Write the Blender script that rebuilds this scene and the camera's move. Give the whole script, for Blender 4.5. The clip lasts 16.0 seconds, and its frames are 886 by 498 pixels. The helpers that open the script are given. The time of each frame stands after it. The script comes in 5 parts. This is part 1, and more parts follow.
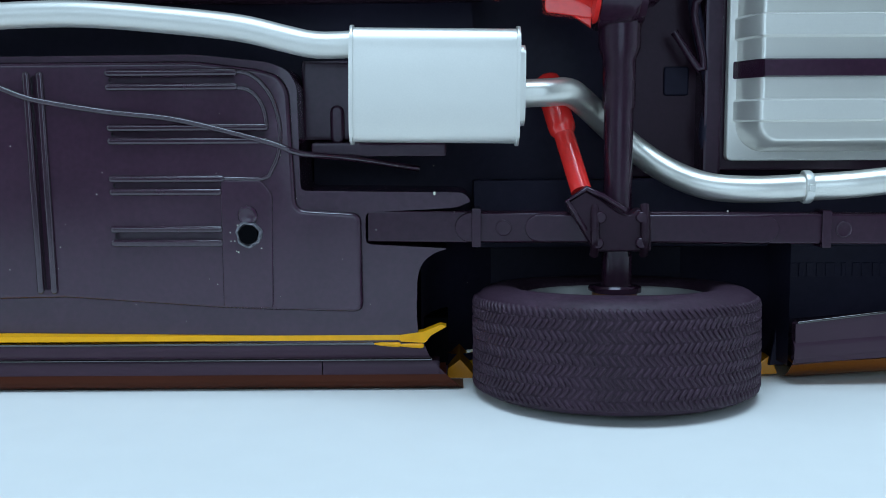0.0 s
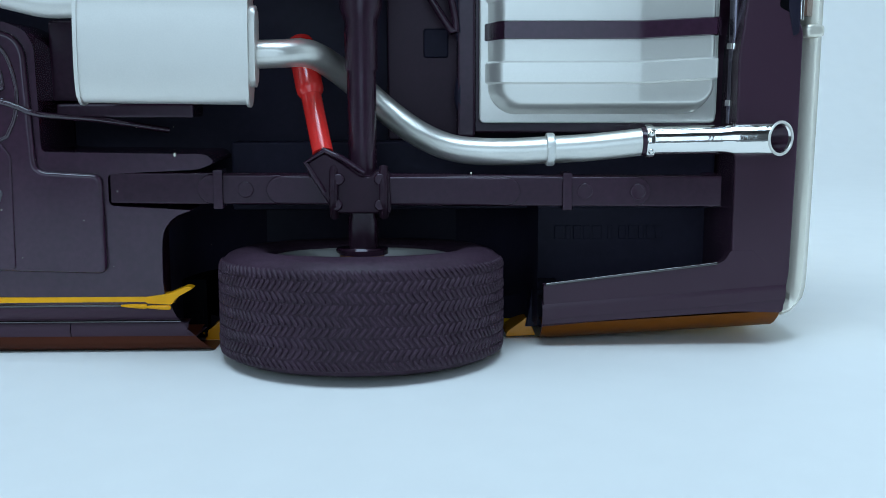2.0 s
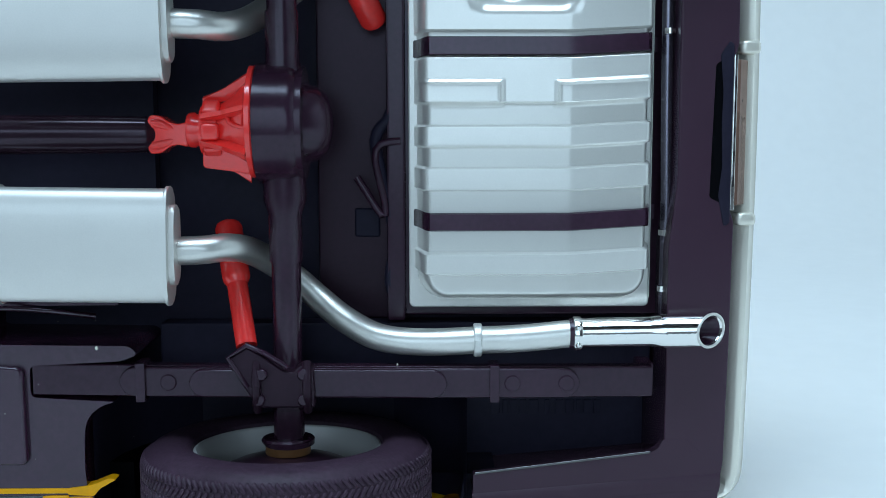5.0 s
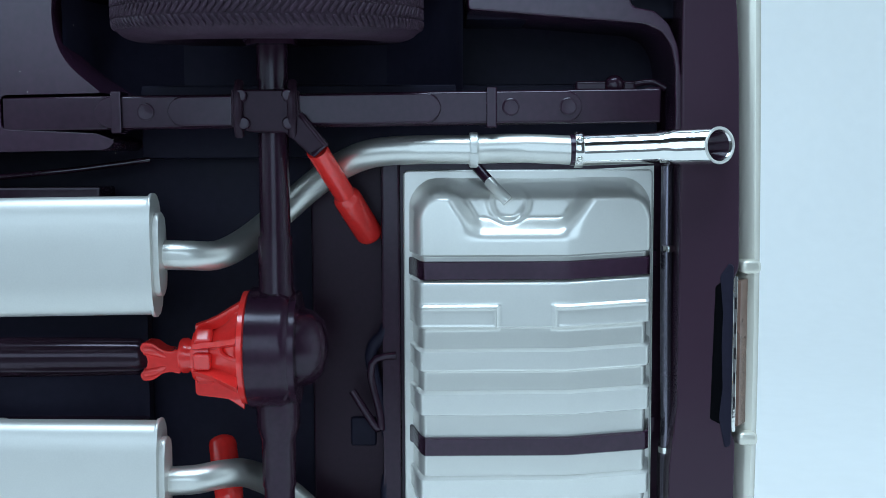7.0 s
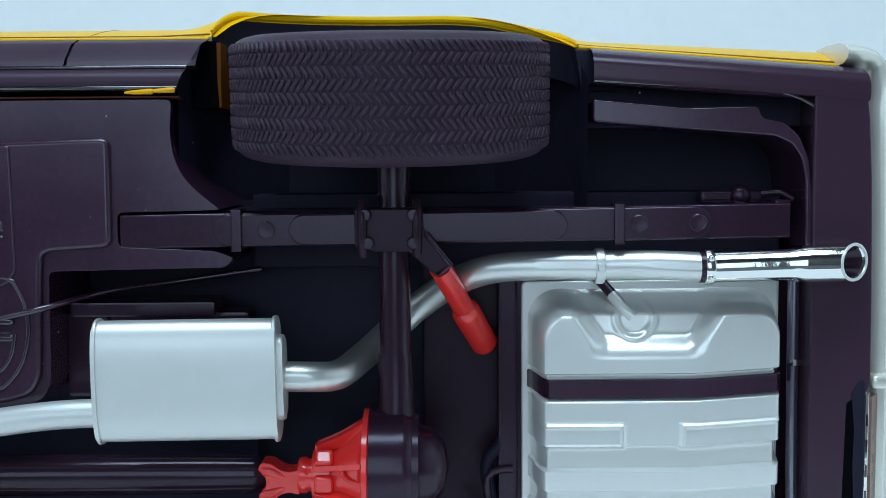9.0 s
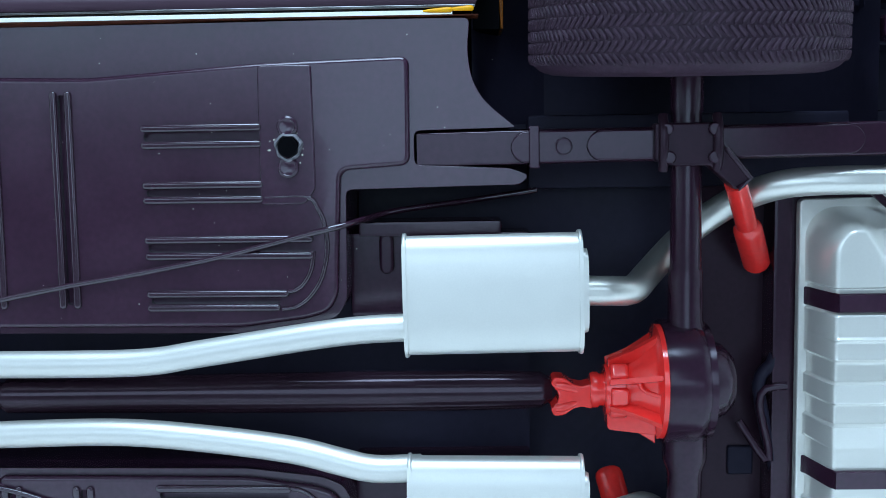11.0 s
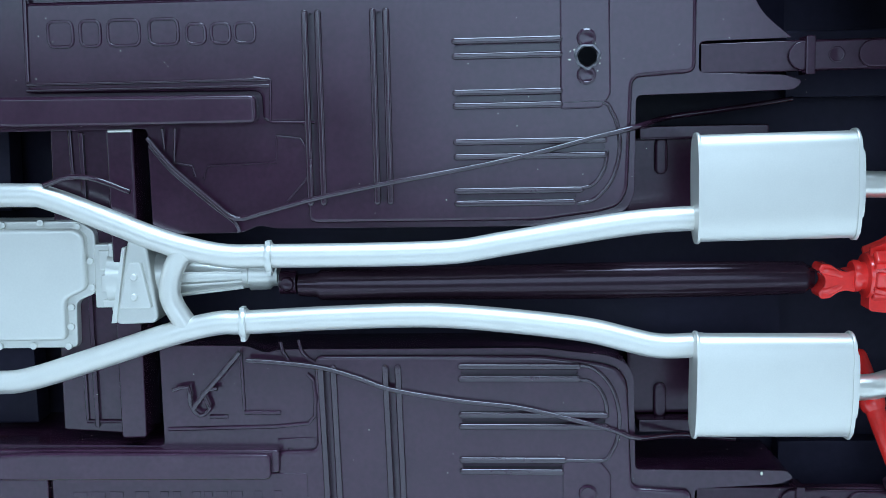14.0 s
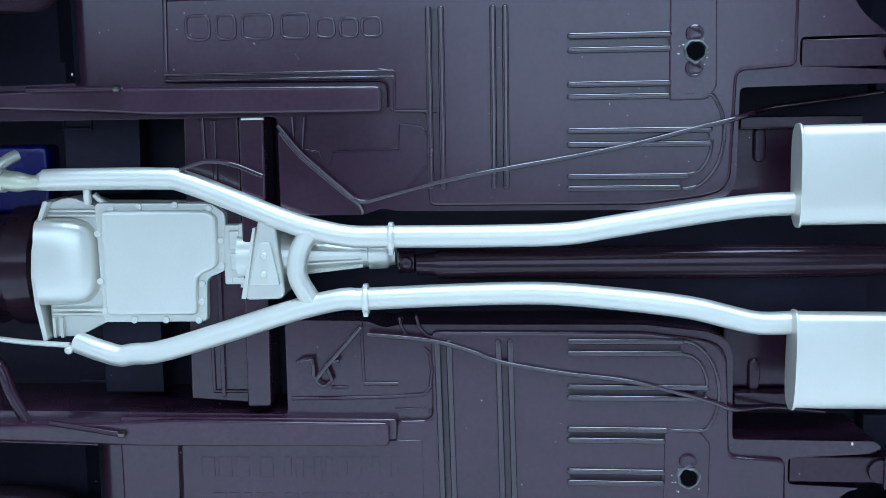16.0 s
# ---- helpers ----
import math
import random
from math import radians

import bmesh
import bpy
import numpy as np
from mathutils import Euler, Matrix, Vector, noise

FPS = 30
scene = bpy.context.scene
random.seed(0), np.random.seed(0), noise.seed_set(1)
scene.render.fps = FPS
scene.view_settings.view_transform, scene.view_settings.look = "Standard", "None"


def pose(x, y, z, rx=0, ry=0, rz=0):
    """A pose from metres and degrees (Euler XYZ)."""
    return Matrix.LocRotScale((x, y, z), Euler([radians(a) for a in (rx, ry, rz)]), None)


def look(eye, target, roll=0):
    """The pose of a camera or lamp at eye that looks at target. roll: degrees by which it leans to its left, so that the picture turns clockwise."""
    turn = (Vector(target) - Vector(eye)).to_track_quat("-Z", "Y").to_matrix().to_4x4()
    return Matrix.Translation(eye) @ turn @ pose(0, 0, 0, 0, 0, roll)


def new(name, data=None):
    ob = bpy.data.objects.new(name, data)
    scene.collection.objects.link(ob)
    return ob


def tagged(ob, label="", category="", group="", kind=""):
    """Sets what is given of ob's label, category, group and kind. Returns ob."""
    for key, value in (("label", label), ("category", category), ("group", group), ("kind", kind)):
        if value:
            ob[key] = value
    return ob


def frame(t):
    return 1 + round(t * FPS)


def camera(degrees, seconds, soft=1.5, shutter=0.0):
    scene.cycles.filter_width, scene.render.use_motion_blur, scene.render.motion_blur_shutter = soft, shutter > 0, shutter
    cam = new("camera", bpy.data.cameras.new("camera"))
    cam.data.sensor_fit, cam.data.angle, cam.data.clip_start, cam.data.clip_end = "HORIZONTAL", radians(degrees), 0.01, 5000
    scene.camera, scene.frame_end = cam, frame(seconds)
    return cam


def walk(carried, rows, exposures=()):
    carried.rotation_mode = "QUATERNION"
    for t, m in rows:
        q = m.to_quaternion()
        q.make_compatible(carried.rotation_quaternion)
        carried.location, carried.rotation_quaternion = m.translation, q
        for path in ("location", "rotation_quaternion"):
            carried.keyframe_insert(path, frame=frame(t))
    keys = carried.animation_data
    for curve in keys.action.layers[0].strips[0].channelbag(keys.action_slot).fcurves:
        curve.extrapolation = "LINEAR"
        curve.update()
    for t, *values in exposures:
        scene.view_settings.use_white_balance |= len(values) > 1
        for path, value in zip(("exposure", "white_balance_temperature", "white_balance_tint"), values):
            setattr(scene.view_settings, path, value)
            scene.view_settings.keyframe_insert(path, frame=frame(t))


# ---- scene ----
cam = camera(45.0, 16.0, soft=0.6)
METRES, EYE, TILT, LEAN, TURN = 0.19, 0.033, 0.0, 0.0, 0.0
ROWS = [
    (0.0, 0.0, 0.0, 0.0, -0.04, -6.73, 0.33),
    (0.5, 0.0359, -0.0037, -0.0008, -0.74, -7.13, 0.27),
    (1.0, 0.0729, -0.0057, -0.0005, -1.28, -7.76, 0.25),
    (1.5, 0.1158, -0.0048, -0.003, -1.43, -8.19, 0.2),
    (2.0, 0.1482, -0.0038, -0.0032, -1.48, -8.54, 0.1),
    (2.5, 0.1652, -0.0042, -0.0038, -1.73, -8.53, 0.08),
    (3.0, 0.1786, -0.0024, -0.0015, -1.51, -8.48, 0.02),
    (3.5, 0.1825, -0.0022, 0.0014, -1.47, -7.75, 0.11),
    (4.0, 0.1886, 0.0065, 0.029, -1.45, -7.29, 0.01),
    (4.5, 0.1993, 0.0162, 0.0677, -1.22, -6.98, -0.03),
    (4.7, 0.1997, 0.0158, 0.0799, -1.22, -6.95, 0.03),
    (6.8, 0.2103, 0.0365, 0.1990, -0.53, -4.78, 0.23),
    (7.0, 0.2111, 0.0371, 0.2116, -0.52, -4.76, 0.24),
    (7.5, 0.2069, 0.0432, 0.236, -0.52, -4.57, 0.34),
    (8.0, 0.1969, 0.0542, 0.2631, -0.57, -4.78, 0.35),
    (8.5, 0.1896, 0.0582, 0.279, 0.24, -4.83, 0.41),
    (9.0, 0.1451, 0.0581, 0.281, 0.18, -4.74, 0.43),
    (9.2, 0.1163, 0.0579, 0.2824, 0.14, -4.78, 0.42),
    (11.3, -0.0406, 0.0381, 0.2302, 1.27, -5.90, 0.93),
    (11.5, -0.0572, 0.0326, 0.2203, 1.32, -5.91, 0.92),
    (12.0, -0.1002, 0.0296, 0.2158, 1.48, -6.77, 1.03),
    (12.5, -0.1402, 0.0228, 0.211, 1.81, -7.42, 1.14),
    (13.0, -0.1579, 0.0052, 0.2033, 1.88, -7.63, 1.19),
    (13.5, -0.1703, -0.0171, 0.2033, 1.82, -7.58, 1.21),
    (14.0, -0.1966, -0.0389, 0.2096, 1.95, -7.39, 1.18),
    (14.5, -0.2271, -0.0694, 0.2109, 2.44, -7.47, 1.13),
    (15.0, -0.2492, -0.0877, 0.2114, 2.54, -7.74, 1.06),
    (15.5, -0.2603, -0.0934, 0.211, 2.71, -7.78, 1.04),
    (16.0, -0.2683, -0.0914, 0.2115, 2.62, -7.93, 0.91),
]
EXPOSURES = [(0.0, 0.34, 6600, 10), (1.0, 0.34, 6640, 10), (2.2, 0.24, 6640, 10), (4.0, 0.22, 6680, 10), (7.0, 0.34, 6680, 10), (9.0, 0.32, 6680, 10), (11.5, 0.76, 6400, 10), (16.0, 0.80, 6400, 10)]
walk(cam, [(t, pose(0, 0, EYE, TILT, LEAN, TURN) @ pose(METRES * x, METRES * y, METRES * z, 90 + pitch, roll, yaw)) for t, x, y, z, yaw, pitch, roll in ROWS], EXPOSURES)

# ---- world and lamps: a white photo tent with one soft roof lamp and two unseen fill panels ----
world = bpy.data.worlds.new("tent_surroundings")
scene.world = world
world.use_nodes = True
world.node_tree.nodes["Background"].inputs[0].default_value = (0.72, 0.86, 1.0, 1)
world.node_tree.nodes["Background"].inputs[1].default_value = 0.3


def area_lamp(name, eye, target, w, h, watts, colour):
    data = bpy.data.lights.new(name, "AREA")
    data.shape, data.size, data.size_y, data.energy, data.color = "RECTANGLE", w, h, watts, colour
    ob = new(name, data)
    ob.matrix_world = look(eye, target)
    return ob


area_lamp("roof_lamp", (0.0, -0.06, 0.78), (0.0, 0.10, 0.0), 0.50, 0.40, 4.3, (0.66, 0.94, 1.20))
# unseen fill panels, added to brighten the sheen on the floor plates
area_lamp("front_lamp", (0.02, -0.580, 0.23), (0.02, 0.13, 0.23), 0.36, 0.44, 0.60, (0.66, 0.94, 1.20))
area_lamp("side_lamp", (-0.36, -0.580, 0.29), (-0.36, 0.13, 0.29), 0.40, 0.30, 0.48, (0.66, 0.94, 1.20))


# ---- materials ----
def mat(name, colour, rough=0.5, metal=0.0, grain=0.0, scale=900.0, bump=0.0, bump_scale=1500.0, coat=0.0, mottled=0.0, spec=0.5, sheen=None):
    """Principled surface with fine grain, a broad mottling and relief, in real-world size."""
    m = bpy.data.materials.new(name)
    m.use_nodes = True
    nt = m.node_tree
    n, l = nt.nodes, nt.links
    b = n["Principled BSDF"]
    b.inputs["Roughness"].default_value, b.inputs["Metallic"].default_value = rough, metal
    b.inputs["Coat Weight"].default_value, b.inputs["Coat Roughness"].default_value = coat, 0.06
    b.inputs["Specular IOR Level"].default_value = spec
    b.inputs["Base Color"].default_value = (*colour, 1)
    if sheen:
        b.inputs["Specular Tint"].default_value = (*sheen, 1)
    co = n.new("ShaderNodeTexCoord")
    if grain or mottled:
        fine, broad = n.new("ShaderNodeTexNoise"), n.new("ShaderNodeTexNoise")
        fine.inputs["Scale"].default_value, broad.inputs["Scale"].default_value = scale, scale / 14
        fine.inputs["Detail"].default_value = broad.inputs["Detail"].default_value = 4
        for t in (fine, broad):
            l.new(co.outputs["Object"], t.inputs["Vector"])
        a, c = n.new("ShaderNodeMapRange"), n.new("ShaderNodeMapRange")
        for r, t, k in ((a, fine, grain), (c, broad, mottled)):
            r.inputs["From Min"].default_value, r.inputs["From Max"].default_value = 0.3, 0.7
            r.inputs["To Min"].default_value, r.inputs["To Max"].default_value = 1 - k, 1 + k
            l.new(t.outputs["Fac"], r.inputs["Value"])
        mul = n.new("ShaderNodeMath")
        mul.operation = "MULTIPLY"
        l.new(a.outputs[0], mul.inputs[0]), l.new(c.outputs[0], mul.inputs[1])
        tint = n.new("ShaderNodeVectorMath")
        tint.operation = "SCALE"
        tint.inputs[0].default_value = colour
        l.new(mul.outputs[0], tint.inputs["Scale"])
        l.new(tint.outputs[0], b.inputs["Base Color"])
        rr = n.new("ShaderNodeMath")
        rr.operation = "MULTIPLY"
        rr.inputs[1].default_value = rough
        l.new(c.outputs[0], rr.inputs[0])
        l.new(rr.outputs[0], b.inputs["Roughness"])
    if bump:
        t, u = n.new("ShaderNodeTexNoise"), n.new("ShaderNodeBump")
        t.inputs["Scale"].default_value, t.inputs["Detail"].default_value = bump_scale, 3
        u.inputs["Strength"].default_value, u.inputs["Distance"].default_value = bump, 0.0002
        l.new(co.outputs["Object"], t.inputs["Vector"])
        l.new(t.outputs["Fac"], u.inputs["Height"])
        l.new(u.outputs["Normal"], b.inputs["Normal"])
    return m


PLASTIC = mat("chassis_plastic", (0.038, 0.0125, 0.0290), 0.20, grain=0.10, mottled=0.12, scale=1500, bump=0.02, bump_scale=9000, spec=0.72, sheen=(0.93, 0.92, 0.98))
RUBBED = mat("rubbed_plastic", (0.033, 0.0125, 0.0245), 0.13, grain=0.10, mottled=0.12, scale=1500, bump=0.02, bump_scale=9000, spec=0.95, sheen=(0.94, 0.95, 1.0))
# front wheel housings: arch shade set darker still in the base colour
WELL = mat("wheel_well_shade_black", (0.0095, 0.0090, 0.0180), 0.5, mottled=0.2, grain=0.1, spec=0.1)
SATIN = mat("suspension_plastic", (0.030, 0.0110, 0.0225), 0.20, grain=0.12, mottled=0.10, scale=1500, bump=0.03, bump_scale=9000, spec=0.42, sheen=(0.95, 0.90, 1.0))
# floor plastic darkened: the shade of recesses is in this base colour
DEEP = mat("recess_shade_plastic", (0.0185, 0.0160, 0.0310), 0.5, mottled=0.2, grain=0.1, spec=0.12)
CLAMP = mat("matt_black_plastic", (0.022, 0.0090, 0.0165), 0.30, grain=0.12, mottled=0.10, scale=1500, bump=0.03, bump_scale=9000, spec=0.24, sheen=(1.0, 0.84, 1.0))
# lighter tone of the same painted recess shade, for the lower corner
RECESS = mat("shaded_floor_plastic", (0.028, 0.0245, 0.046), 0.45, mottled=0.2, grain=0.1, spec=0.14)
# near-black without gloss, stands for the shade inside holes and gaps
HOLLOW = mat("hole_shade_black", (0.004, 0.004, 0.005), 0.9, spec=0.0)
BLACKPAINT = mat("satin_black_paint", (0.050, 0.0230, 0.0400), 0.42, mottled=0.06, scale=900, spec=0.25)
GLOSSBLACK = mat("gloss_black_paint", (0.012, 0.007, 0.009), 0.12, coat=1.0, spec=0.9, mottled=0.08, scale=400)
RUBBER = mat("tyre_rubber", (0.046, 0.024, 0.040), 0.5, grain=0.25, mottled=0.12, scale=1800, bump=0.2, bump_scale=5000, spec=0.22)
SILVER = mat("silver_paint", (0.76, 0.74, 0.70), 0.44, 0.72, grain=0.015, mottled=0.012, scale=5000, bump=0.01, bump_scale=9000)
TANK = mat("tank_silver", (0.84, 0.82, 0.77), 0.21, 0.36, grain=0.015, mottled=0.012, scale=5000, bump=0.01, bump_scale=9000)
CAST = mat("cast_silver", (0.76, 0.75, 0.71), 0.36, 0.55, grain=0.015, mottled=0.015, scale=3000, bump=0.015, bump_scale=6000)
TAIL = mat("polished_silver_paint", (0.76, 0.74, 0.69), 0.36, 0.86, grain=0.015, mottled=0.03, scale=3000, bump=0.015, bump_scale=4000)
CHROME = mat("chrome", (0.90, 0.88, 0.84), 0.06, 1.0, bump=0.10, bump_scale=650)
PLATED = mat("plated_plastic", (0.86, 0.82, 0.71), 0.22, 0.45, mottled=0.02, scale=300, bump=0.02, bump_scale=700)
RED = mat("red_plastic", (0.90, 0.035, 0.030), 0.2, grain=0.04, mottled=0.06, scale=1500, bump=0.06, coat=0.6)
YELLOW = mat("yellow_paint", (0.90, 0.48, 0.004), 0.34, mottled=0.03, scale=500, spec=0.10)
WHITE = mat("tent_cloth", (0.86, 0.85, 0.83), 0.55, grain=0.01, mottled=0.015, scale=160, bump=0.02, bump_scale=500)
GREY = mat("grey_wall", (0.095, 0.090, 0.092), 0.8, mottled=0.05, scale=60)
RIM = mat("rim_grey", (0.55, 0.54, 0.53), 0.35, 0.3, mottled=0.05)
BLUE = mat("engine_blue", (0.0015, 0.0035, 0.11), 0.25, mottled=0.3, scale=800)
# two browned copies of the yellow paint, with shade put into the colour
OCHRE = mat("yellow_paint_dark_shade", (0.066, 0.0145, 0.006), 0.4, mottled=0.15, scale=700, spec=0.12)
AMBER = mat("yellow_paint_mid_shade", (0.155, 0.043, 0.003), 0.35, mottled=0.12, scale=500, spec=0.1)
VALANCE = mat("gloss_plum_black_paint", (0.050, 0.0235, 0.0400), 0.24, mottled=0.06, scale=900, spec=0.28)
GUNMETAL = mat("gunmetal", (0.24, 0.22, 0.27), 0.22, 0.85, mottled=0.05)
SHAFT = mat("shaft_black", (0.024, 0.0115, 0.0190), 0.15, grain=0.1, mottled=0.1, scale=1500, spec=0.42, sheen=(1.0, 0.84, 1.0))
PIPE_END = mat("dull_silver", (0.60, 0.61, 0.50), 0.4, 0.7, mottled=0.15, scale=900)
SILL = mat("sill_yellow", (0.90, 0.40, 0.004), 0.32, grain=0.05, mottled=0.06, scale=900, spec=0.25)
# yellow paint once more, toned orange for the weak light low down
ORANGE = mat("yellow_paint_light_shade", (0.72, 0.27, 0.008), 0.25, mottled=0.1, scale=600)
SCUFF = mat("scuffed_plastic", (0.16, 0.15, 0.17), 0.5, grain=0.5, mottled=0.5, scale=1800, bump=0.4, bump_scale=2500)
BRASS = mat("brass", (0.34, 0.155, 0.06), 0.4, 0.6, mottled=0.2)
# the plate's coppery reflection is mixed into this base colour
PALE = mat("plate_reflection_brown", (0.26, 0.145, 0.11), 0.28, 0.55, grain=0.15, mottled=0.25, scale=900)

# ---- building helpers; lengths in millimetres ----
MM = 0.001
MID = 49.5


def smoothstep(a, b, t):
    t = min(1.0, max(0.0, (t - a) / (b - a)))
    return t * t * (3 - 2 * t)


def part(name, bm, material, parent, label="", sharp=32, raked=False):
    """Links a bmesh as one mesh under its thing or part. raked: follows the rise of the floor towards the nose."""
    if raked:
        bmesh.ops.bisect_plane(bm, geom=bm.verts[:] + bm.edges[:] + bm.faces[:], plane_co=(-20, 0, 0), plane_no=(1, 0, 0))
    for v in bm.verts:
        if raked:
            v.co.y += 0.045 * max(0.0, -20.0 - v.co.x)
        v.co *= MM
    bmesh.ops.recalc_face_normals(bm, faces=bm.faces)
    bm.normal_update()
    for f in bm.faces:
        f.smooth = True
    for e in bm.edges:
        e.smooth = not (len(e.link_faces) == 2 and e.calc_face_angle(0) > radians(sharp))
    normals = None
    if len(bm.faces) < 1500:
        # flat faces keep their flat look: each corner's normal is weighed by the area of the faces that meet there
        limit, normals = math.cos(radians(sharp + 14)), []
        area = {f: f.calc_area() * (200.0 if abs(f.normal.y) > 0.995 else 1.0) for f in bm.faces}
        for f in bm.faces:
            for v in f.verts:
                total = Vector()
                for g in v.link_faces:
                    if g.normal.dot(f.normal) > limit:
                        total += g.normal * area[g]
                normals.append(total.normalized() if total.length > 0 else f.normal.copy())
    me = bpy.data.meshes.new(name)
    bm.to_mesh(me)
    bm.free()
    if normals:
        me.normals_split_custom_set(normals)
    me.materials.append(material)
    ob = new(name, me)
    ob.parent = parent
    if label:
        ob["label"] = label
    return ob


def mirror(points, mid=MID):
    return [(x, 2 * mid - z) for x, z in points][::-1]


def rounded(points, r, n=4):
    """A polygon with its corners rounded by r (one number, or one for each corner)."""
    out, k = [], len(points)
    for i, p in enumerate(points):
        a, p, b = Vector(points[i - 1]), Vector(p), Vector(points[(i + 1) % k])
        ri = r[i] if isinstance(r, (list, tuple)) else r
        da, db = (a - p), (b - p)
        c = min(ri, da.length * 0.45, db.length * 0.45)
        if c < 0.02:
            out.append(tuple(p))
            continue
        s, e = p + da.normalized() * c, p + db.normalized() * c
        for j in range(n + 1):
            t = j / n
            out.append(tuple(s * (1 - t) ** 2 + p * 2 * t * (1 - t) + e * t * t))
    return out


def inset(points, d):
    """The outline moved inwards by d, or None where it would fold over."""
    area = sum(points[i - 1][0] * points[i][1] - points[i][0] * points[i - 1][1] for i in range(len(points)))
    side = 1.0 if area > 0 else -1.0
    p = [Vector(q) for q in points]
    k, out = len(p), []
    for i in range(k):
        a, b = (p[i] - p[i - 1]).normalized(), (p[(i + 1) % k] - p[i]).normalized()
        na, nb = Vector((-a.y, a.x)) * side, Vector((-b.y, b.x)) * side
        out.append(p[i] + (na + nb) * (d / max(0.35, 1 + na.dot(nb))))
    for i in range(k):
        if (out[i] - out[i - 1]).dot(p[i] - p[i - 1]) < 0:
            return None
    return out


def prism(points, front, back, bevel=0.25, segs=2, bm=None):
    """A plate: outline in x and z, from its front (near the eye) back in y, its front edge rounded."""
    bm = bm or bmesh.new()
    points = [q for i, q in enumerate(points) if (Vector(q) - Vector(points[i - 1])).length > 1e-4]
    while bevel > 0.03 and inset(points, bevel) is None:
        bevel *= 0.85
    bevel = min(bevel, 0.8 * (back - front))
    rings = []
    if bevel > 0.03:
        n = max(segs, 2)
        for i in range(n + 1):
            t = math.pi / 2 * i / n
            ring = inset(points, bevel * (1 - math.sin(t)))
            rings.append([bm.verts.new((q[0], front + bevel * (1 - math.cos(t)), q[1])) for q in ring])
    else:
        rings.append([bm.verts.new((x, front, z)) for x, z in points])
    rings.append([bm.verts.new((x, back, z)) for x, z in points])
    bm.faces.new(rings[0])
    bm.faces.new(rings[-1][::-1])
    for a, b in zip(rings, rings[1:]):
        for i in range(len(a)):
            bm.faces.new((a[i - 1], a[i], b[i], b[i - 1]))
    return bm


def rect(x0, z0, x1, z1):
    return [(x0, z0), (x1, z0), (x1, z1), (x0, z1)]


def box(x0, y0, z0, x1, y1, z1, bevel=0.2, segs=2, bm=None):
    bm = bm or bmesh.new()
    made = bmesh.ops.create_cube(bm, size=1.0)["verts"]
    for v in made:
        v.co = Vector(((x0 + x1) / 2 + v.co.x * (x1 - x0), (y0 + y1) / 2 + v.co.y * (y1 - y0), (z0 + z1) / 2 + v.co.z * (z1 - z0)))
    if bevel:
        edges = list({e for v in made for e in v.link_edges})
        bmesh.ops.bevel(bm, geom=edges, offset=bevel, segments=segs, profile=0.6, affect="EDGES", clamp_overlap=True)
    return bm


def stadium(a, b, w, n=6):
    """Outline of a bar with round ends between two points of the floor."""
    a, b = Vector(a), Vector(b)
    d = (b - a).normalized()
    base = math.atan2(d.y, d.x)
    out = []
    for c, s in ((b, base - math.pi / 2), (a, base + math.pi / 2)):
        for i in range(n + 1):
            t = s + math.pi * i / n
            out.append((c.x + w / 2 * math.cos(t), c.y + w / 2 * math.sin(t)))
    return out


def smooth_path(points, step=1.0):
    """Points along a gliding curve through the given ones."""
    p = [Vector(q) for q in points]
    p = [2 * p[0] - p[1]] + p + [2 * p[-1] - p[-2]]
    out = []
    for i in range(1, len(p) - 2):
        a, b, c, d = p[i - 1:i + 3]
        k = max(2, int((c - b).length / step))
        for j in range(k):
            t = j / k
            out.append(0.5 * (2 * b + (c - a) * t + (2 * a - 5 * b + 4 * c - d) * t ** 2 + (3 * b - a - 3 * c + d) * t ** 3))
    out.append(p[-2])
    return out


def tube(points, radius, segs=16, glide=True, step=1.0, flat=1.0, bm=None):
    """A pipe along points (x, y, z); radius a number or a function of the share of its length; flat squeezes it in y."""
    bm = bm or bmesh.new()
    path = smooth_path(points, step) if glide else [Vector(q) for q in points]
    rings, up = [], None
    for i, p in enumerate(path):
        d = (path[min(i + 1, len(path) - 1)] - path[max(i - 1, 0)]).normalized()
        if up is None:
            up = d.orthogonal().normalized()
        up = (up - d * up.dot(d)).normalized()
        side = d.cross(up)
        r = radius(i / (len(path) - 1)) if callable(radius) else radius
        ring = []
        for k in range(segs):
            a = 2 * math.pi * k / segs
            o = (up * math.cos(a) + side * math.sin(a)) * r
            o.y *= flat
            ring.append(bm.verts.new(p + o))
        rings.append(ring)
    for a, b in zip(rings, rings[1:]):
        for k in range(segs):
            bm.faces.new((a[k - 1], a[k], b[k], b[k - 1]))
    bm.faces.new(rings[0][::-1]), bm.faces.new(rings[-1])
    return bm


def lathe(profile, centre, axis="x", segs=32, bm=None, closed=False):
    """Turns a profile of (along, radius) about an axis through centre."""
    bm = bm or bmesh.new()
    c, rings = Vector(centre), []
    for s, r in profile:
        ring = []
        for k in range(segs):
            a = 2 * math.pi * k / segs
            u, w = r * math.cos(a), r * math.sin(a)
            o = {"x": (s, u, w), "y": (u, s, w), "z": (u, w, s)}[axis]
            ring.append(bm.verts.new(c + Vector(o)))
        rings.append(ring)
    pairs = list(zip(rings, rings[1:]))
    if closed:
        pairs.append((rings[-1], rings[0]))
    for a, b in pairs:
        for k in range(segs):
            bm.faces.new((a[k - 1], a[k], b[k], b[k - 1]))
    if not closed:
        bm.faces.new(rings[0][::-1]), bm.faces.new(rings[-1])
    return bm


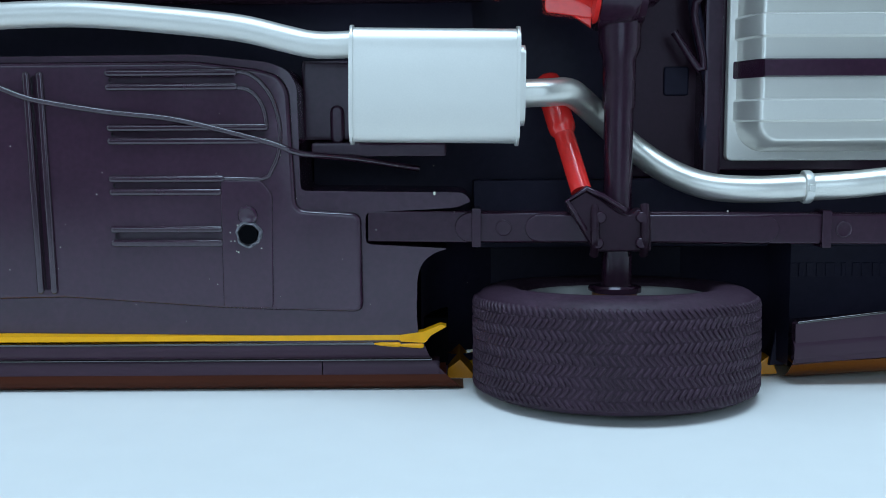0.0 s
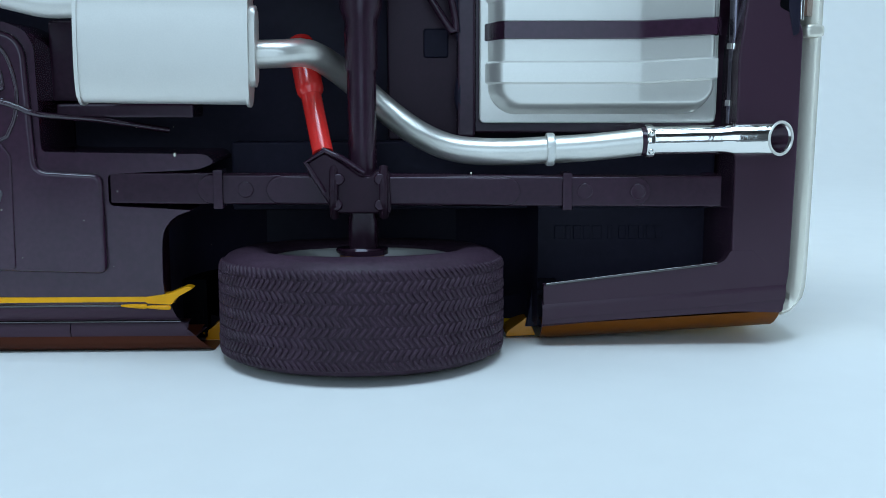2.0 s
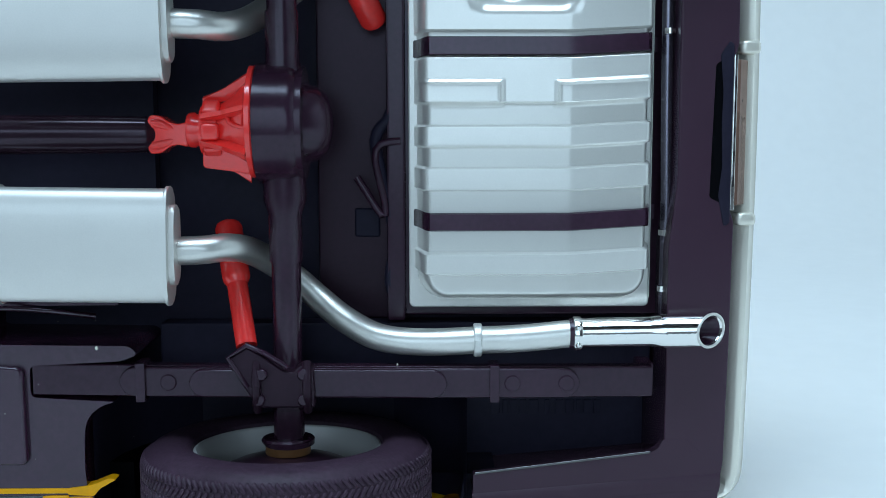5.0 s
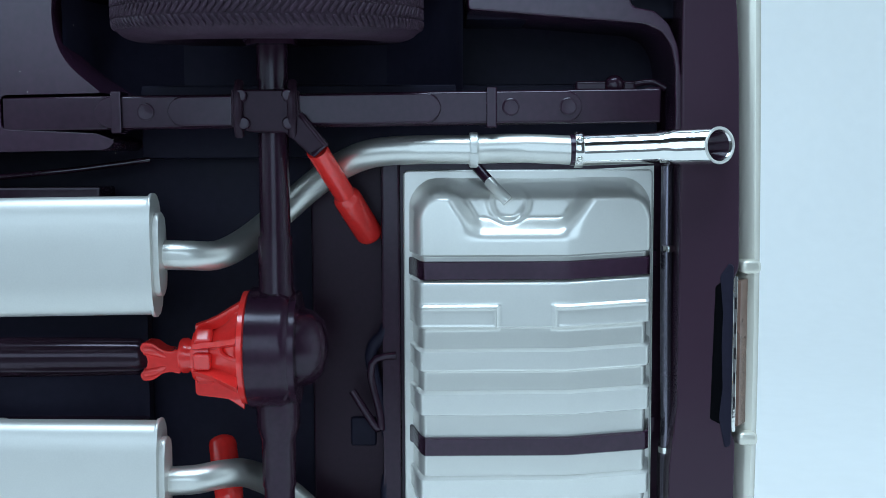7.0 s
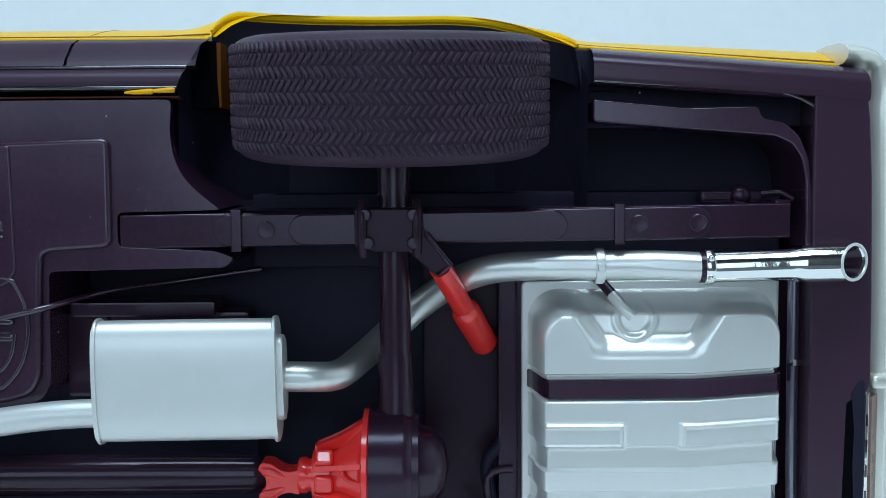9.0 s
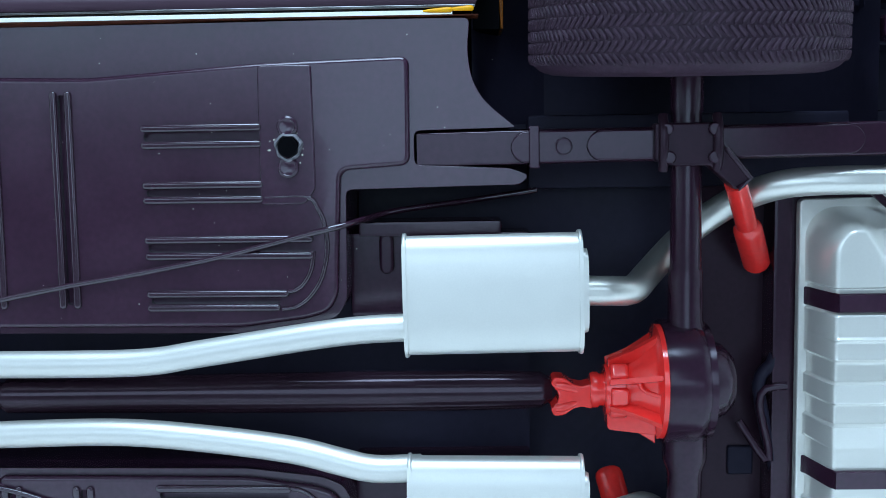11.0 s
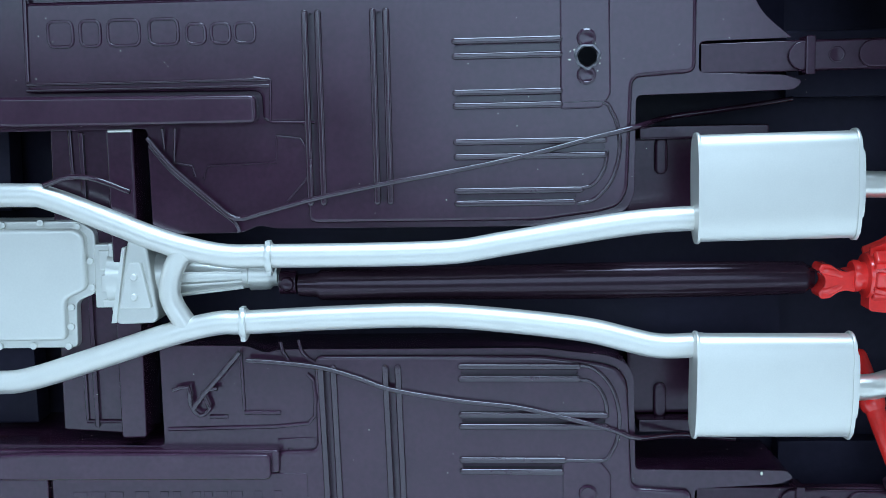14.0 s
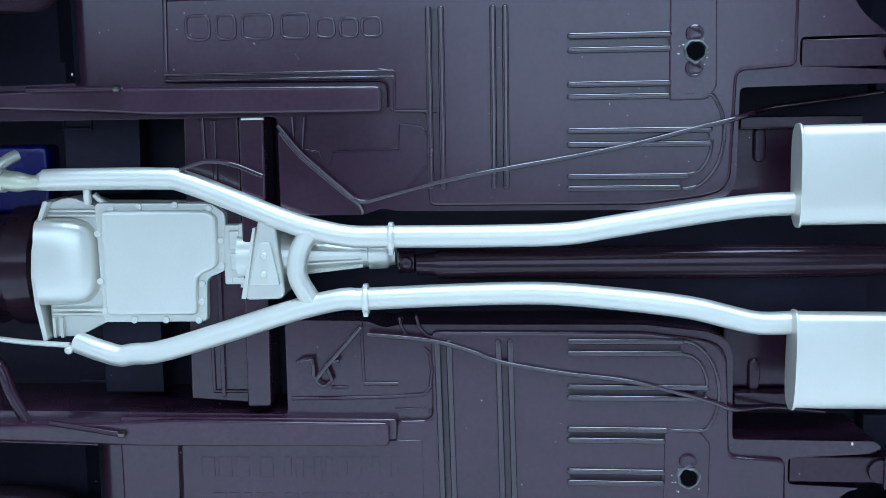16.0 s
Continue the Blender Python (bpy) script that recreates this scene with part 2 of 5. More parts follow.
def oval_can(x0, x1, yc, zc, hy, hz, power=3.0, segs=48, bm=None):
    bm = bm or bmesh.new()
    rings = []
    for x in (x0, x1):
        ring = []
        for k in range(segs):
            a = 2 * math.pi * k / segs
            c, s = math.cos(a), math.sin(a)
            ring.append(bm.verts.new((x, yc + hy * math.copysign(abs(c) ** (2 / power), c), zc + hz * math.copysign(abs(s) ** (2 / power), s))))
        rings.append(ring)
    for k in range(segs):
        bm.faces.new((rings[0][k - 1], rings[0][k], rings[1][k], rings[1][k - 1]))
    ends = [bm.faces.new(rings[0][::-1]), bm.faces.new(rings[1])]
    bmesh.ops.bevel(bm, geom=[e for f in ends for e in f.edges], offset=0.3, segments=3, profile=0.6, affect="EDGES", clamp_overlap=True)
    return bm


# ---- the white tent: paper sweep in one sheet, side walls, unseen dark table, front and roof ----
def sweep_profile():
    # the sheet ends early so that the floor plates reflect less white
    pts = [(-0.045, TABLE)]
    for i in range(13):
        a = math.pi / 2 * i / 12
        pts.append((0.42 + 0.16 * math.sin(a), TABLE + 0.16 * (1 - math.cos(a))))
    pts.append((0.58, 0.84))
    return pts


TABLE = -0.0005
bm = bmesh.new()
rows = [[bm.verts.new((x, y, z)) for x in (-0.6, -0.2, 0.2, 0.6)] for y, z in sweep_profile()]
for a, b in zip(rows, rows[1:]):
    for i in range(3):
        bm.faces.new((a[i], a[i + 1], b[i + 1], b[i]))
for v in bm.verts:
    v.co /= MM
ground = tagged(part("ground", bm, WHITE, None), "white matt paper sweep, slightly bluish, under the car", "ground", kind="structure")
# unseen dark table, added to darken what the floor plates reflect
tagged(part("table_top", box(-612, -612, -20, 612, 592, -1.2, bevel=0), GREY, None), "unseen dark grey table, added to darken reflections", "table", kind="structure")
# unseen walls; the dark front and roof are added to darken reflections
for name, b in (("wall_west", (-612, -600, -1.2, -600, 592, 840)), ("wall_east", (600, -600, -1.2, 612, 592, 840)),
                ("wall_south", (-600, -612, -1.2, 600, -600, 840)), ("ceiling", (-612, -612, 841, 612, 592, 850))):
    tagged(part(name, box(*b, bevel=0), GREY if name in ("wall_south", "ceiling") else WHITE, None), "unseen dark grey panel, added to darken reflections" if name in ("wall_south", "ceiling") else "plain white cloth side of a photo tent", "wall", kind="structure")

# ---- the model car, lying on its side with its underside to the eye ----
car = new("model_car")
car.location = (0, 0, 0)
tagged(car, "yellow and black die-cast model car on its side", "model car")

# -- floor --
def on_floor(x, z):
    """A place on the floor, scaled about one camera position to fit that view."""
    k = 1 + 0.0003 * max(0.0, -20.0 - x)
    return (-51.0 + (x + 51.0) * k, 73.2 + (z - 73.2) * k)


FLOOR_TOP = [(-110.3, 76.4), (-110, 93.4), (-3.0, 93.4), (-3.3, 90.0), (-3.1, 87.8), (-2.6, 86.0), (-1.7, 84.4), (-0.4, 83.1), (1.3, 81.7), (2.2, 81.0), (-9.5, 80.8), (-9.5, 76.9), (1.5, 76.4), (3.6, 75.6), (2.6, 74.5), (-17.4, 74.2),
             (-17.6, 61.5), (-18.6, 59.6), (-21.0, 58.6), (-29.9, 57.6), (-64.8, 57.7), (-66.7, 58.2), (-69.3, 57.2), (-81.4, 57.1), (-81.4, 71.2), (-109.5, 71.1), (-150, 71.2), (-150, 75.6)]
def floor_plate(points):
    """The flat floor plate."""
    bm = prism(rounded(points, 0.8, 5), 131.0, 150, 0.4, 4)
    return bm


floor = part("floor_pan", floor_plate(FLOOR_TOP), PLASTIC, car, "dark satin plastic floor pan with pressed ribs", raked=True)
FLOOR_LOW = [p for p in FLOOR_TOP if p not in ((-3.1, 87.8), (-2.6, 86.0), (-1.7, 84.4), (-0.4, 83.1), (1.3, 81.7), (2.2, 81.0))]
FLOOR_LOW[FLOOR_LOW.index((-3.3, 90.0)) + 1:FLOOR_LOW.index((-9.5, 80.8))] = [(-3.2, 85.4), (-2.9, 83.9), (-2.2, 82.8), (-1.0, 81.9), (0.8, 81.4)]
floor_b = part("floor_pan", floor_plate(mirror(FLOOR_LOW)), PLASTIC, car, "dark satin plastic floor pan with pressed ribs", raked=True)

# raised foot wells with their long shoulders, with grooves sunk between the pressed ribs
PAN_TOP = [(-97.1, 87.9), (-62.1, 87.8), (-47, 87.4), (-27, 88.7), (-9.9, 89.2), (-10.0, 76.9), (-17.9, 76.4), (-18.5, 62.0), (-19.6, 60.2), (-22, 59.4), (-29.9, 58.4), (-60.1, 58.4), (-60.1, 71.5), (-65.7, 71.7), (-65.7, 75.8), (-97.1, 76.1)]
RIB = 0.9
# pairs of ribs: each a line of two ends for either rib
PAIRS_TOP = [((-40.4, -27.2, 81.5), (-40.4, -27.2, 79.6)), ((-40.4, -27.2, 75.0), (-40.4, -27.2, 73.3)), ((-40.4, -21.6, 68.7), (-40.4, -21.6, 66.8)), ((-40.4, -24.6, 62.4), (-40.4, -25.6, 60.8))]
PAIRS_LOW = [((-40.4, -25.0, 39.2), (-40.4, -25.0, 37.5)), ((-40.4, -21.4, 32.6), (-40.4, -21.4, 31.0)), ((-40.4, -26.9, 26.4), (-40.4, -27.3, 24.8)), ((-40.4, -27.3, 20.2), (-40.4, -27.3, 18.5))]


def pressed_plate(points, front, back, bevel, grooves, depth=0.75):
    """A plate with narrow slots sunk into its face."""
    bm = prism(points, front, back, bevel, 5)
    bm.faces.ensure_lookup_table()
    face = bm.faces[0]
    edges = list(face.edges)
    bmesh.ops.delete(bm, geom=[face], context="FACES_ONLY")
    for g in grooves:
        rim, low = [bm.verts.new((x, front, z)) for x, z in g], [bm.verts.new((x, front + depth, z)) for x, z in g]
        for i in range(len(g)):
            edges.append(bm.edges.new((rim[i - 1], rim[i])))
            bm.faces.new((rim[i - 1], rim[i], low[i], low[i - 1]))
        bm.faces.new(low)
    bmesh.ops.triangle_fill(bm, use_beauty=True, edges=edges, normal=(0, -1, 0))
    return bm


for own, pairs, flip in ((floor, PAIRS_TOP, False), (floor_b, PAIRS_LOW, True)):
    lines = []
    for (a0, a1, za), (b0, b1, zb) in pairs:
        lines.append((((a0, za), (a1, za)), ((b0, zb), (b1, zb))))
    for x in (-58.7, -50.0):
        ends = []
        for dx in (-0.85, 0.85):
            if flip:
                ends.append(((x + dx + 0.9, 12.6), (x + dx + 0.35, 39.0)))
            else:
                ends.append((on_floor(x + dx, 61.3), on_floor(x + dx, 85.4)))
        lines.append(tuple(ends))
    grooves = []
    for (p, q), (u, v) in lines:
        a, b = (Vector(p) + Vector(u)) / 2, (Vector(q) + Vector(v)) / 2
        gap = abs((Vector(p) - Vector(u)).dot(Vector((-(b - a).y, (b - a).x)).normalized()))
        d = (b - a).normalized() * 0.4
        grooves.append(stadium(a + d, b - d, max(0.4, gap - RIB + 0.02)))
    outline = rounded(mirror(PAN_TOP) if flip else PAN_TOP, 1.2, 6)
    part("foot_well", pressed_plate(outline, 130.1, 131.6, 0.6, grooves), PLASTIC, own, raked=True)
    for pair in lines:
        for p, q in pair:
            part("rib", prism(stadium(p, q, RIB), 129.62, 131, 0.36, 5), RUBBED, own, raked=True)
    # flat strip beside the drain hole, cut off aslant at its inner corner
    strip = [(-27.1, 88.4), (-20.9, 88.4), (-20.7, 74.4), (-22.0, 72.7), (-27.1, 72.6)]
    part("drain_strip", prism(rounded([(x, 98.9 - z) for x, z in strip][::-1] if flip else strip, 0.5), 129.85, 131, 0.25, 3), PLASTIC, own, raked=True)
    # double bead round the rear corner of the foot well
    for path in ([(-25.0, 39.3), (-23.6, 39.1), (-22.2, 38.3), (-20.8, 36.6), (-20.0, 34.6), (-19.6, 32.0), (-19.9, 29.4), (-20.6, 27.7), (-21.8, 26.4), (-26.6, 26.4)], [(-25.0, 37.4), (-23.4, 37.1), (-22.3, 36.2), (-21.5, 34.6), (-21.2, 32.6)]):
        part("rib", tube([(x, 130.1, z if flip else 99.9 - z) for x, z in path], 0.28, 10, step=0.5), RUBBED, own, raked=True)
    # drain hole with a burred collar
    z = 19.6 if flip else 79.2
    collar = lathe([(0.0, 1.15), (-0.55, 1.18), (-0.75, 1.32), (-0.6, 1.55), (0.0, 1.65)], (-23.7, 130.0, z), "y", 40)
    rough_edge = random.Random(11 + flip)
    for v in collar.verts:
        turn = math.atan2(v.co.z - z, v.co.x + 23.7)
        k = 1 + 0.05 * math.sin(3 * turn + flip) + 0.04 * math.sin(7 * turn) + rough_edge.uniform(-0.015, 0.015)
        v.co.x, v.co.z, v.co.y = -23.7 + (v.co.x + 23.7) * k, z + (v.co.z - z) * k, v.co.y - 0.08 * math.sin(5 * turn + 1)
    part("drain_collar", collar, SCUFF, own, "scuffed collar of a drain hole", raked=True)
    # flat-ended cap in place of a cut hole, its shade in the colour
    part("drain_hole", lathe([(0.0, 1.16), (-0.78, 1.14)], (-23.7, 129.95, z), "y", 24), HOLLOW, own, raked=True)
    for dz in (2.3,) if flip else (2.3, -2.3):
        part("drain_boss", lathe([(0.2, 1.3), (-0.3, 1.2), (-0.45, 0.95), (-0.3, 0.8), (-0.22, 0.1)], (-23.8, 129.9, z + dz), "y", 20), PLASTIC, own, raked=True)
    for k in range(9):
        crumb = bmesh.new()
        bmesh.ops.create_icosphere(crumb, subdivisions=1, radius=rough_edge.uniform(0.07, 0.16))
        turn = rough_edge.uniform(0, 6.28)
        bmesh.ops.translate(crumb, vec=(-23.8 + rough_edge.uniform(1.5, 2.4) * math.cos(turn), 129.85, z - 0.4 + rough_edge.uniform(1.5, 2.6) * math.sin(turn)), verts=crumb.verts)
        part("burr", crumb, PLATED, own, "pale burr beside the drain hole", raked=True)

# frame rails
RAIL_TOP = [(-132.0, 75.2), (-104.3, 75.7), (-101.2, 75.7), (-66.2, 75.3), (-66.2, 71.7), (-98.1, 71.7), (-106.4, 72.2), (-132.0, 73.2)]
for pts, own in ((RAIL_TOP, floor), (mirror(RAIL_TOP, 49.6), floor_b)):
    part("frame_rail", prism(rounded(pts, 0.9, 5), 128.3, 133, 0.5, 4), PLASTIC, own, raked=True)
for z in (77.2, 76.4):
    for pts, own in (([on_floor(-96, z), on_floor(-64.5, z)], floor),):
        part("rib", prism(stadium(pts[0], pts[1], 0.5), 129.9, 131, 0.2), RUBBED, own, raked=True)

# lettering pads: plain raised bars in place of the maker's mark and the small print
emblem = new("emblem")
emblem.parent = car
emblem["label"] = "raised plain outlines in place of a maker's mark"
for i, (a, b) in enumerate([(-92.8, -89.6), (-88.6, -86.0), (-85.0, -80.9), (-79.6, -75.9), (-74.8, -72.4), (-71.6, -69.2), (-68.6, -66.0)]):
    p, q = on_floor(a, 85.1 if i < 4 else 84.4), on_floor(b, 81.9)
    ring = rounded(rect(p[0], q[1], q[0], p[1]), 0.9)
    part("emblem_outline", tube([(x, 130.1, z) for x, z in ring + ring[:1]], 0.22, 8, glide=False), PLASTIC, emblem, raked=True)
pad_b = part("print_panel", prism(rounded([(-97.4, 24.2), (-61.5, 24.4), (-61.5, 11.7), (-97.6, 11.1)], 0.5), 130.0, 131.0, 0.15), PLASTIC, car, "sunken panel with small raised print", raked=True)
for pts in ([(-106.5, 27.6), (-65.2, 27.8), (-65.2, 24.6), (-97.7, 24.5), (-98.0, 10.6), (-106.5, 10.6)],):
    part("panel_lip", prism(rounded(pts, [0.5, 0.5, 0.5, 1.0, 0.5, 0.5]), 129.3, 131.5, 0.45, 4), PLASTIC, floor_b, raked=True)
rng = random.Random(5)
for z0, z1, xa, xb in ((22.6, 19.6, -93.5, -65.5), (17.2, 14.6, -92, -66)):
    x = xa
    while x < xb:
        w = rng.choice((1.1, 1.5, 1.9))
        p, q = on_floor(x, z0), on_floor(x + w, z1)
        part("print_bar", prism(rect(p[0], q[1], q[0], p[1]), 129.88, 131, 0.06), PLASTIC, pad_b, raked=True)
        x += w + rng.choice((0.5, 0.6, 1.6))

# thin pressed outlines between tunnel and rails
for pts, r in (([(-64.1, 70.0), (-60.9, 69.6), (-59.9, 68.1), (-60.0, 64.4), (-63.2, 61.0)], 0.16), ([(-64.1, 70.0), (-64.2, 66.5), (-73.5, 66.2), (-74.1, 64.3)], 0.16),
               ([(-79.1, 71.2), (-79.2, 68.1)], 0.2), ([(-77.4, 71.2), (-78.0, 66.7), (-75.6, 66.2), (-75.2, 64.7)], 0.2), ([(-66.6, 77.6), (-64.4, 77.1), (-64.6, 71.8), (-58.7, 71.6)], 0.22),
               ([(-96.9, 77.7), (-96.6, 87.7), (-96.6, 92.4)], 0.34),
               ([(-80.7, 30.2), (-65.9, 30.6), (-61.2, 31.1), (-60.3, 32.2), (-60.0, 34.9), (-60.3, 37.1), (-61.2, 38.0)], 0.3), ([(-70.2, 41.7), (-70.0, 33.0)], 0.24), ([(-70.0, 32.6), (-65.0, 32.6)], 0.34), ([(-74.8, 32.0), (-72.3, 32.0)], 0.3), ([(-65.5, 28.8), (-60.3, 29.1), (-60.4, 13.0)], 0.2), ([(-63.9, 27.6), (-64.0, 24.1)], 0.3), ([(-64.6, 42.4), (-64.4, 41.0), (-63.4, 39.4)], 0.3), ([(-62.2, 42.6), (-61.8, 41.0), (-60.8, 39.9), (-59.3, 39.2)], 0.3)):
    part("pressed_line", tube([(x, 130.08 if (z > 71 and x > -97) or (x > -60.2 and z > 30) else 130.95, z) for x, z in pts], r, 8, glide=False), PLASTIC, floor, raked=True)

# transmission tunnel, a flat sheet with the depth's shade in its colour
part("tunnel", prism(rect(-82, 38, 4, 62), 141, 143, 0), DEEP, car, "tunnel sheet over the drive shaft, its shade in the colour", raked=True)
# flat sheet coloured as the unlit depth round the gearbox
part("engine_bay", prism(rect(-150, 20, -81, 80), 147, 149, 0), DEEP, car, "sheet behind the gearbox, darkened as shaded depth", raked=True)

# cross members at the gearbox
for pts, y in (([(-95.6, 71.3), (-87.6, 71.3), (-87.6, 28.9), (-96.4, 29.4)], 133.0), ([(-91.5, 70.9), (-90.8, 70.9), (-91.0, 29.9), (-91.7, 29.9)], 132.4),
               ([(-116.6, 71.6), (-104.5, 71.6), (-104.8, 59.7), (-116.6, 59.6)], 140.0), ([(-111.6, 42.2), (-102.2, 42.2), (-102.2, 28.9), (-111.6, 28.8)], 138.0)):
    part("cross_member", prism(rounded(pts, 0.4), y, y + 4, 0.3), PLASTIC if y < 135 else DEEP, car, raked=True)
for pts in ([(-116.4, 71.6), (-116.4, 69.7), (-112.1, 69.7), (-112.1, 71.6)], [(-116.4, 30.2), (-104.6, 30.2)]):
    part("bay_bead", tube([(x, 139.9, z) for x, z in pts], 0.35, 8, glide=False), DEEP, car, raked=True)
for pts in ([(-92.9, 30.7), (-87.3, 30.7)], [(-92.8, 37.4), (-92.8, 30.9)], [(-92.8, 71.2), (-92.7, 64.4)]):
    part("member_lip", tube([(x, 132.9, z) for x, z in pts], 0.3, 8, glide=False), PLASTIC, car, raked=True)
part("cross_bracket", prism(rounded([(-87.0, 71.2), (-83.3, 71.2), (-83.8, 29.0), (-87.3, 28.9)], 0.5), 130.6, 137, 0.5, 3), PLASTIC, car, raked=True)
part("floor_gap", prism([(-83.4, 71.4), (-81.1, 71.4), (-81.8, 28.6), (-83.9, 28.6)], 139, 141, 0), DEEP, car, raked=True)
part("bracket_edge", tube([(-86.3, 132.6, 71.0), (-83.1, 132.6, 71.0)], 0.2, 6, glide=False), SILVER, car, "thin silver line along the bracket's edge")

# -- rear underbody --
# rear floor sheet, with its shade in the base colour
part("rear_floor", prism(rect(-17.3, 17.5, 71, 81.5), 144.5, 147, 0), DEEP, car, "rear floor above the axle, shade put into its colour")
for s in (1, -1):
    def fl(z):
        return z if s > 0 else 2 * MID - z

    # long box rail over the leaf spring, ledge beside the muffler
    part("side_rail", box(-16.5, 134.5, min(fl(70.2), fl(68.4)), 0.5, 141, max(fl(70.2), fl(68.4)), 0.4), SATIN, car)
    part("inner_rail", box(4, 140.5, min(fl(73.5), fl(82.5)), 68, 144, max(fl(73.5), fl(82.5)), 0.5), DEEP, car)
    # ledge between recess and quarter; the upper outline follows its lit part
    if s > 0:
        ledge = [(44.2, 93.2), (54.9, 92.1), (62.9, 92.3), (63.4, 90.9), (66.0, 90.4), (67.7, 88.8), (68.8, 86.2), (69.3, 82.0), (69.3, 76.0), (68.5, 76.0), (68.4, 84.0), (67.9, 86.4), (66.8, 88.0), (64.8, 88.9), (44.2, 90.6)]
        bracket = part("spring_bracket", box(57.2, 136.2, 81.2, 64.6, 139, 82.6, 0.5, 3), SATIN, car, "small black bracket over the spring")
        part("bracket_boss", lathe([(0.5, 1.3), (-0.2, 1.2), (-0.6, 0.8), (-0.7, 0.1)], (61.9, 136.2, 82.0), "y", 16), SATIN, bracket)
        part("bracket_arm", tube([(64.4, 136.4, 82.2), (66.4, 136.0, 82.4), (67.9, 135.8, 81.6)], 0.4, 10), SATIN, bracket)
        part("corner_ledge", prism(rounded(ledge, 0.5), 133.0, 150, 0.5, 4), PLASTIC, car)
        # block behind the ledge, its shade in the dark colour
        part("corner_recess", prism(rect(44.2, 90.0, 69.4, 95.6), 137.5, 150, 0.3), DEEP, car, "dark block for the shaded recess over the ledge")
    else:
        # small print on the floor of the lower recess: plain raised bars
        x = 47.4
        for w in (1.2, 0.7, 1.0, 0.9, 1.3, 0.6, 1.0, 1.1, 0.7, 1.0, 0.9):
            part("print_bar", prism(rect(x, 11.7, x + w, 13.6), 145.75, 146.5, 0.08), RECESS, car)
            x += w + (0.9 if w in (0.6, 1.3) else 0.35)
    part("corner_floor", prism(rect(43.4, min(fl(76), fl(95.5)), 70, max(fl(76), fl(95.5))), 146, 148, 0), DEEP if s > 0 else RECESS, car)

# wheel housings: hollow boxes behind the tyres, shade put into their blacks
def wheel_housing(xc, inner, black):
    for s in (1, -1):
        bm = bmesh.new()
        n, rows = 20, []
        for outer in (s < 0, s > 0):
            rows.append([bm.verts.new((xc + 23.2 * math.cos(math.pi * i / n), 133 + 22 * math.sin(math.pi * i / n) ** 0.7,
                                       (inner if s > 0 else 2 * MID - inner) if not outer else (95.5 + 6.5 * math.sin(math.pi * i / n) ** 0.5 if s > 0 else 2.2 - 2.0 * math.sin(math.pi * i / n))) ) for i in range(n + 1)])
        for i in range(n):
            bm.faces.new((rows[0][i], rows[0][i + 1], rows[1][i + 1], rows[1][i]))
        bm.faces.new(rows[0] if s > 0 else rows[1])
        part("wheel_housing", bm, black, car, "inner wheel arch, darkened as in deep shade")


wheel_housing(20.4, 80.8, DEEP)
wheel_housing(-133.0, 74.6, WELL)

# -- wheels --
TYRE_R, TREAD_W, TYRE_W, LEANING = 17.75, 11.5, 13.8, 3.5


def crown(z):
    """Radius of the tread across the tyre."""
    return TYRE_R - 0.42 * max(0.0, (abs(z) - 4.8) / 1.0) ** 2.2


def tyre_mesh():
    """Casing with a bulging wall on either side of the tread."""
    h, e = TYRE_W / 2, TREAD_W / 2
    side = [(e - 0.9, 11.3), (h - 0.75, 11.7), (h - 0.3, 12.3), (h - 0.05, 13.3), (h, 14.2), (h - 0.08, 15.1), (h - 0.3, 15.9), (h - 0.6, 16.5), (e + 0.12, 16.95)]
    prof = [(-z if z < 5.5 else -5.5 - 0.8 * (z - 5.5), r) for z, r in side] + [(z, crown(z) - 0.24) for z in (-5.6, -5.0, -4.0, -2, 0, 2, 4.0, 5.0, 5.6)] + side[::-1]
    return lathe(prof, (0, 0, 0), "z", 112, closed=True)


def tread_mesh(rows=9, count=134):
    """Rows of small S-shaped bars, leaning the other way in every second row."""
    bm = bmesh.new()
    span = TREAD_W / rows
    pitch = 2 * math.pi * TYRE_R / count
    rnd = random.Random(3)
    steps = (-0.5, -0.3, -0.1, 0.1, 0.3, 0.5)
    for row in range(rows):
        zc = -TREAD_W / 2 + span * (row + 0.5)
        way = 1 if row % 2 else -1
        for k in range(count):
            a0 = 2 * math.pi * (k + 0.5 * (row % 2)) / count
            lift = rnd.uniform(-0.06, 0.03)
            mid = [(way * 0.40 * math.sin(math.pi * w) * pitch, w) for w in steps]
            wide = [0.15, 0.31, 0.35, 0.35, 0.31, 0.15]
            outline = [(u - f * pitch, w) for (u, w), f in zip(mid, wide)] + [(u + f * pitch, w) for (u, w), f in reversed(list(zip(mid, wide)))]
            rings = []
            for drop, shrink, reach in ((lift, 0.62, 0.70), (lift - 0.06, 0.92, 0.86), (-0.28, 1.06, 0.95)):
                ring = []
                for i, (u, w) in enumerate(outline):
                    cu = mid[i if i < 6 else 11 - i][0]
                    z = zc + w * span * reach
                    a = a0 + (cu + (u - cu) * shrink) / TYRE_R
                    r = crown(z) + drop
                    ring.append(bm.verts.new((r * math.cos(a), r * math.sin(a), z)))
                rings.append(ring)
            bm.faces.new(rings[0])
            for p, q in zip(rings, rings[1:]):
                for i in range(12):
                    bm.faces.new((p[i - 1], p[i], q[i], q[i - 1]))
    return bm


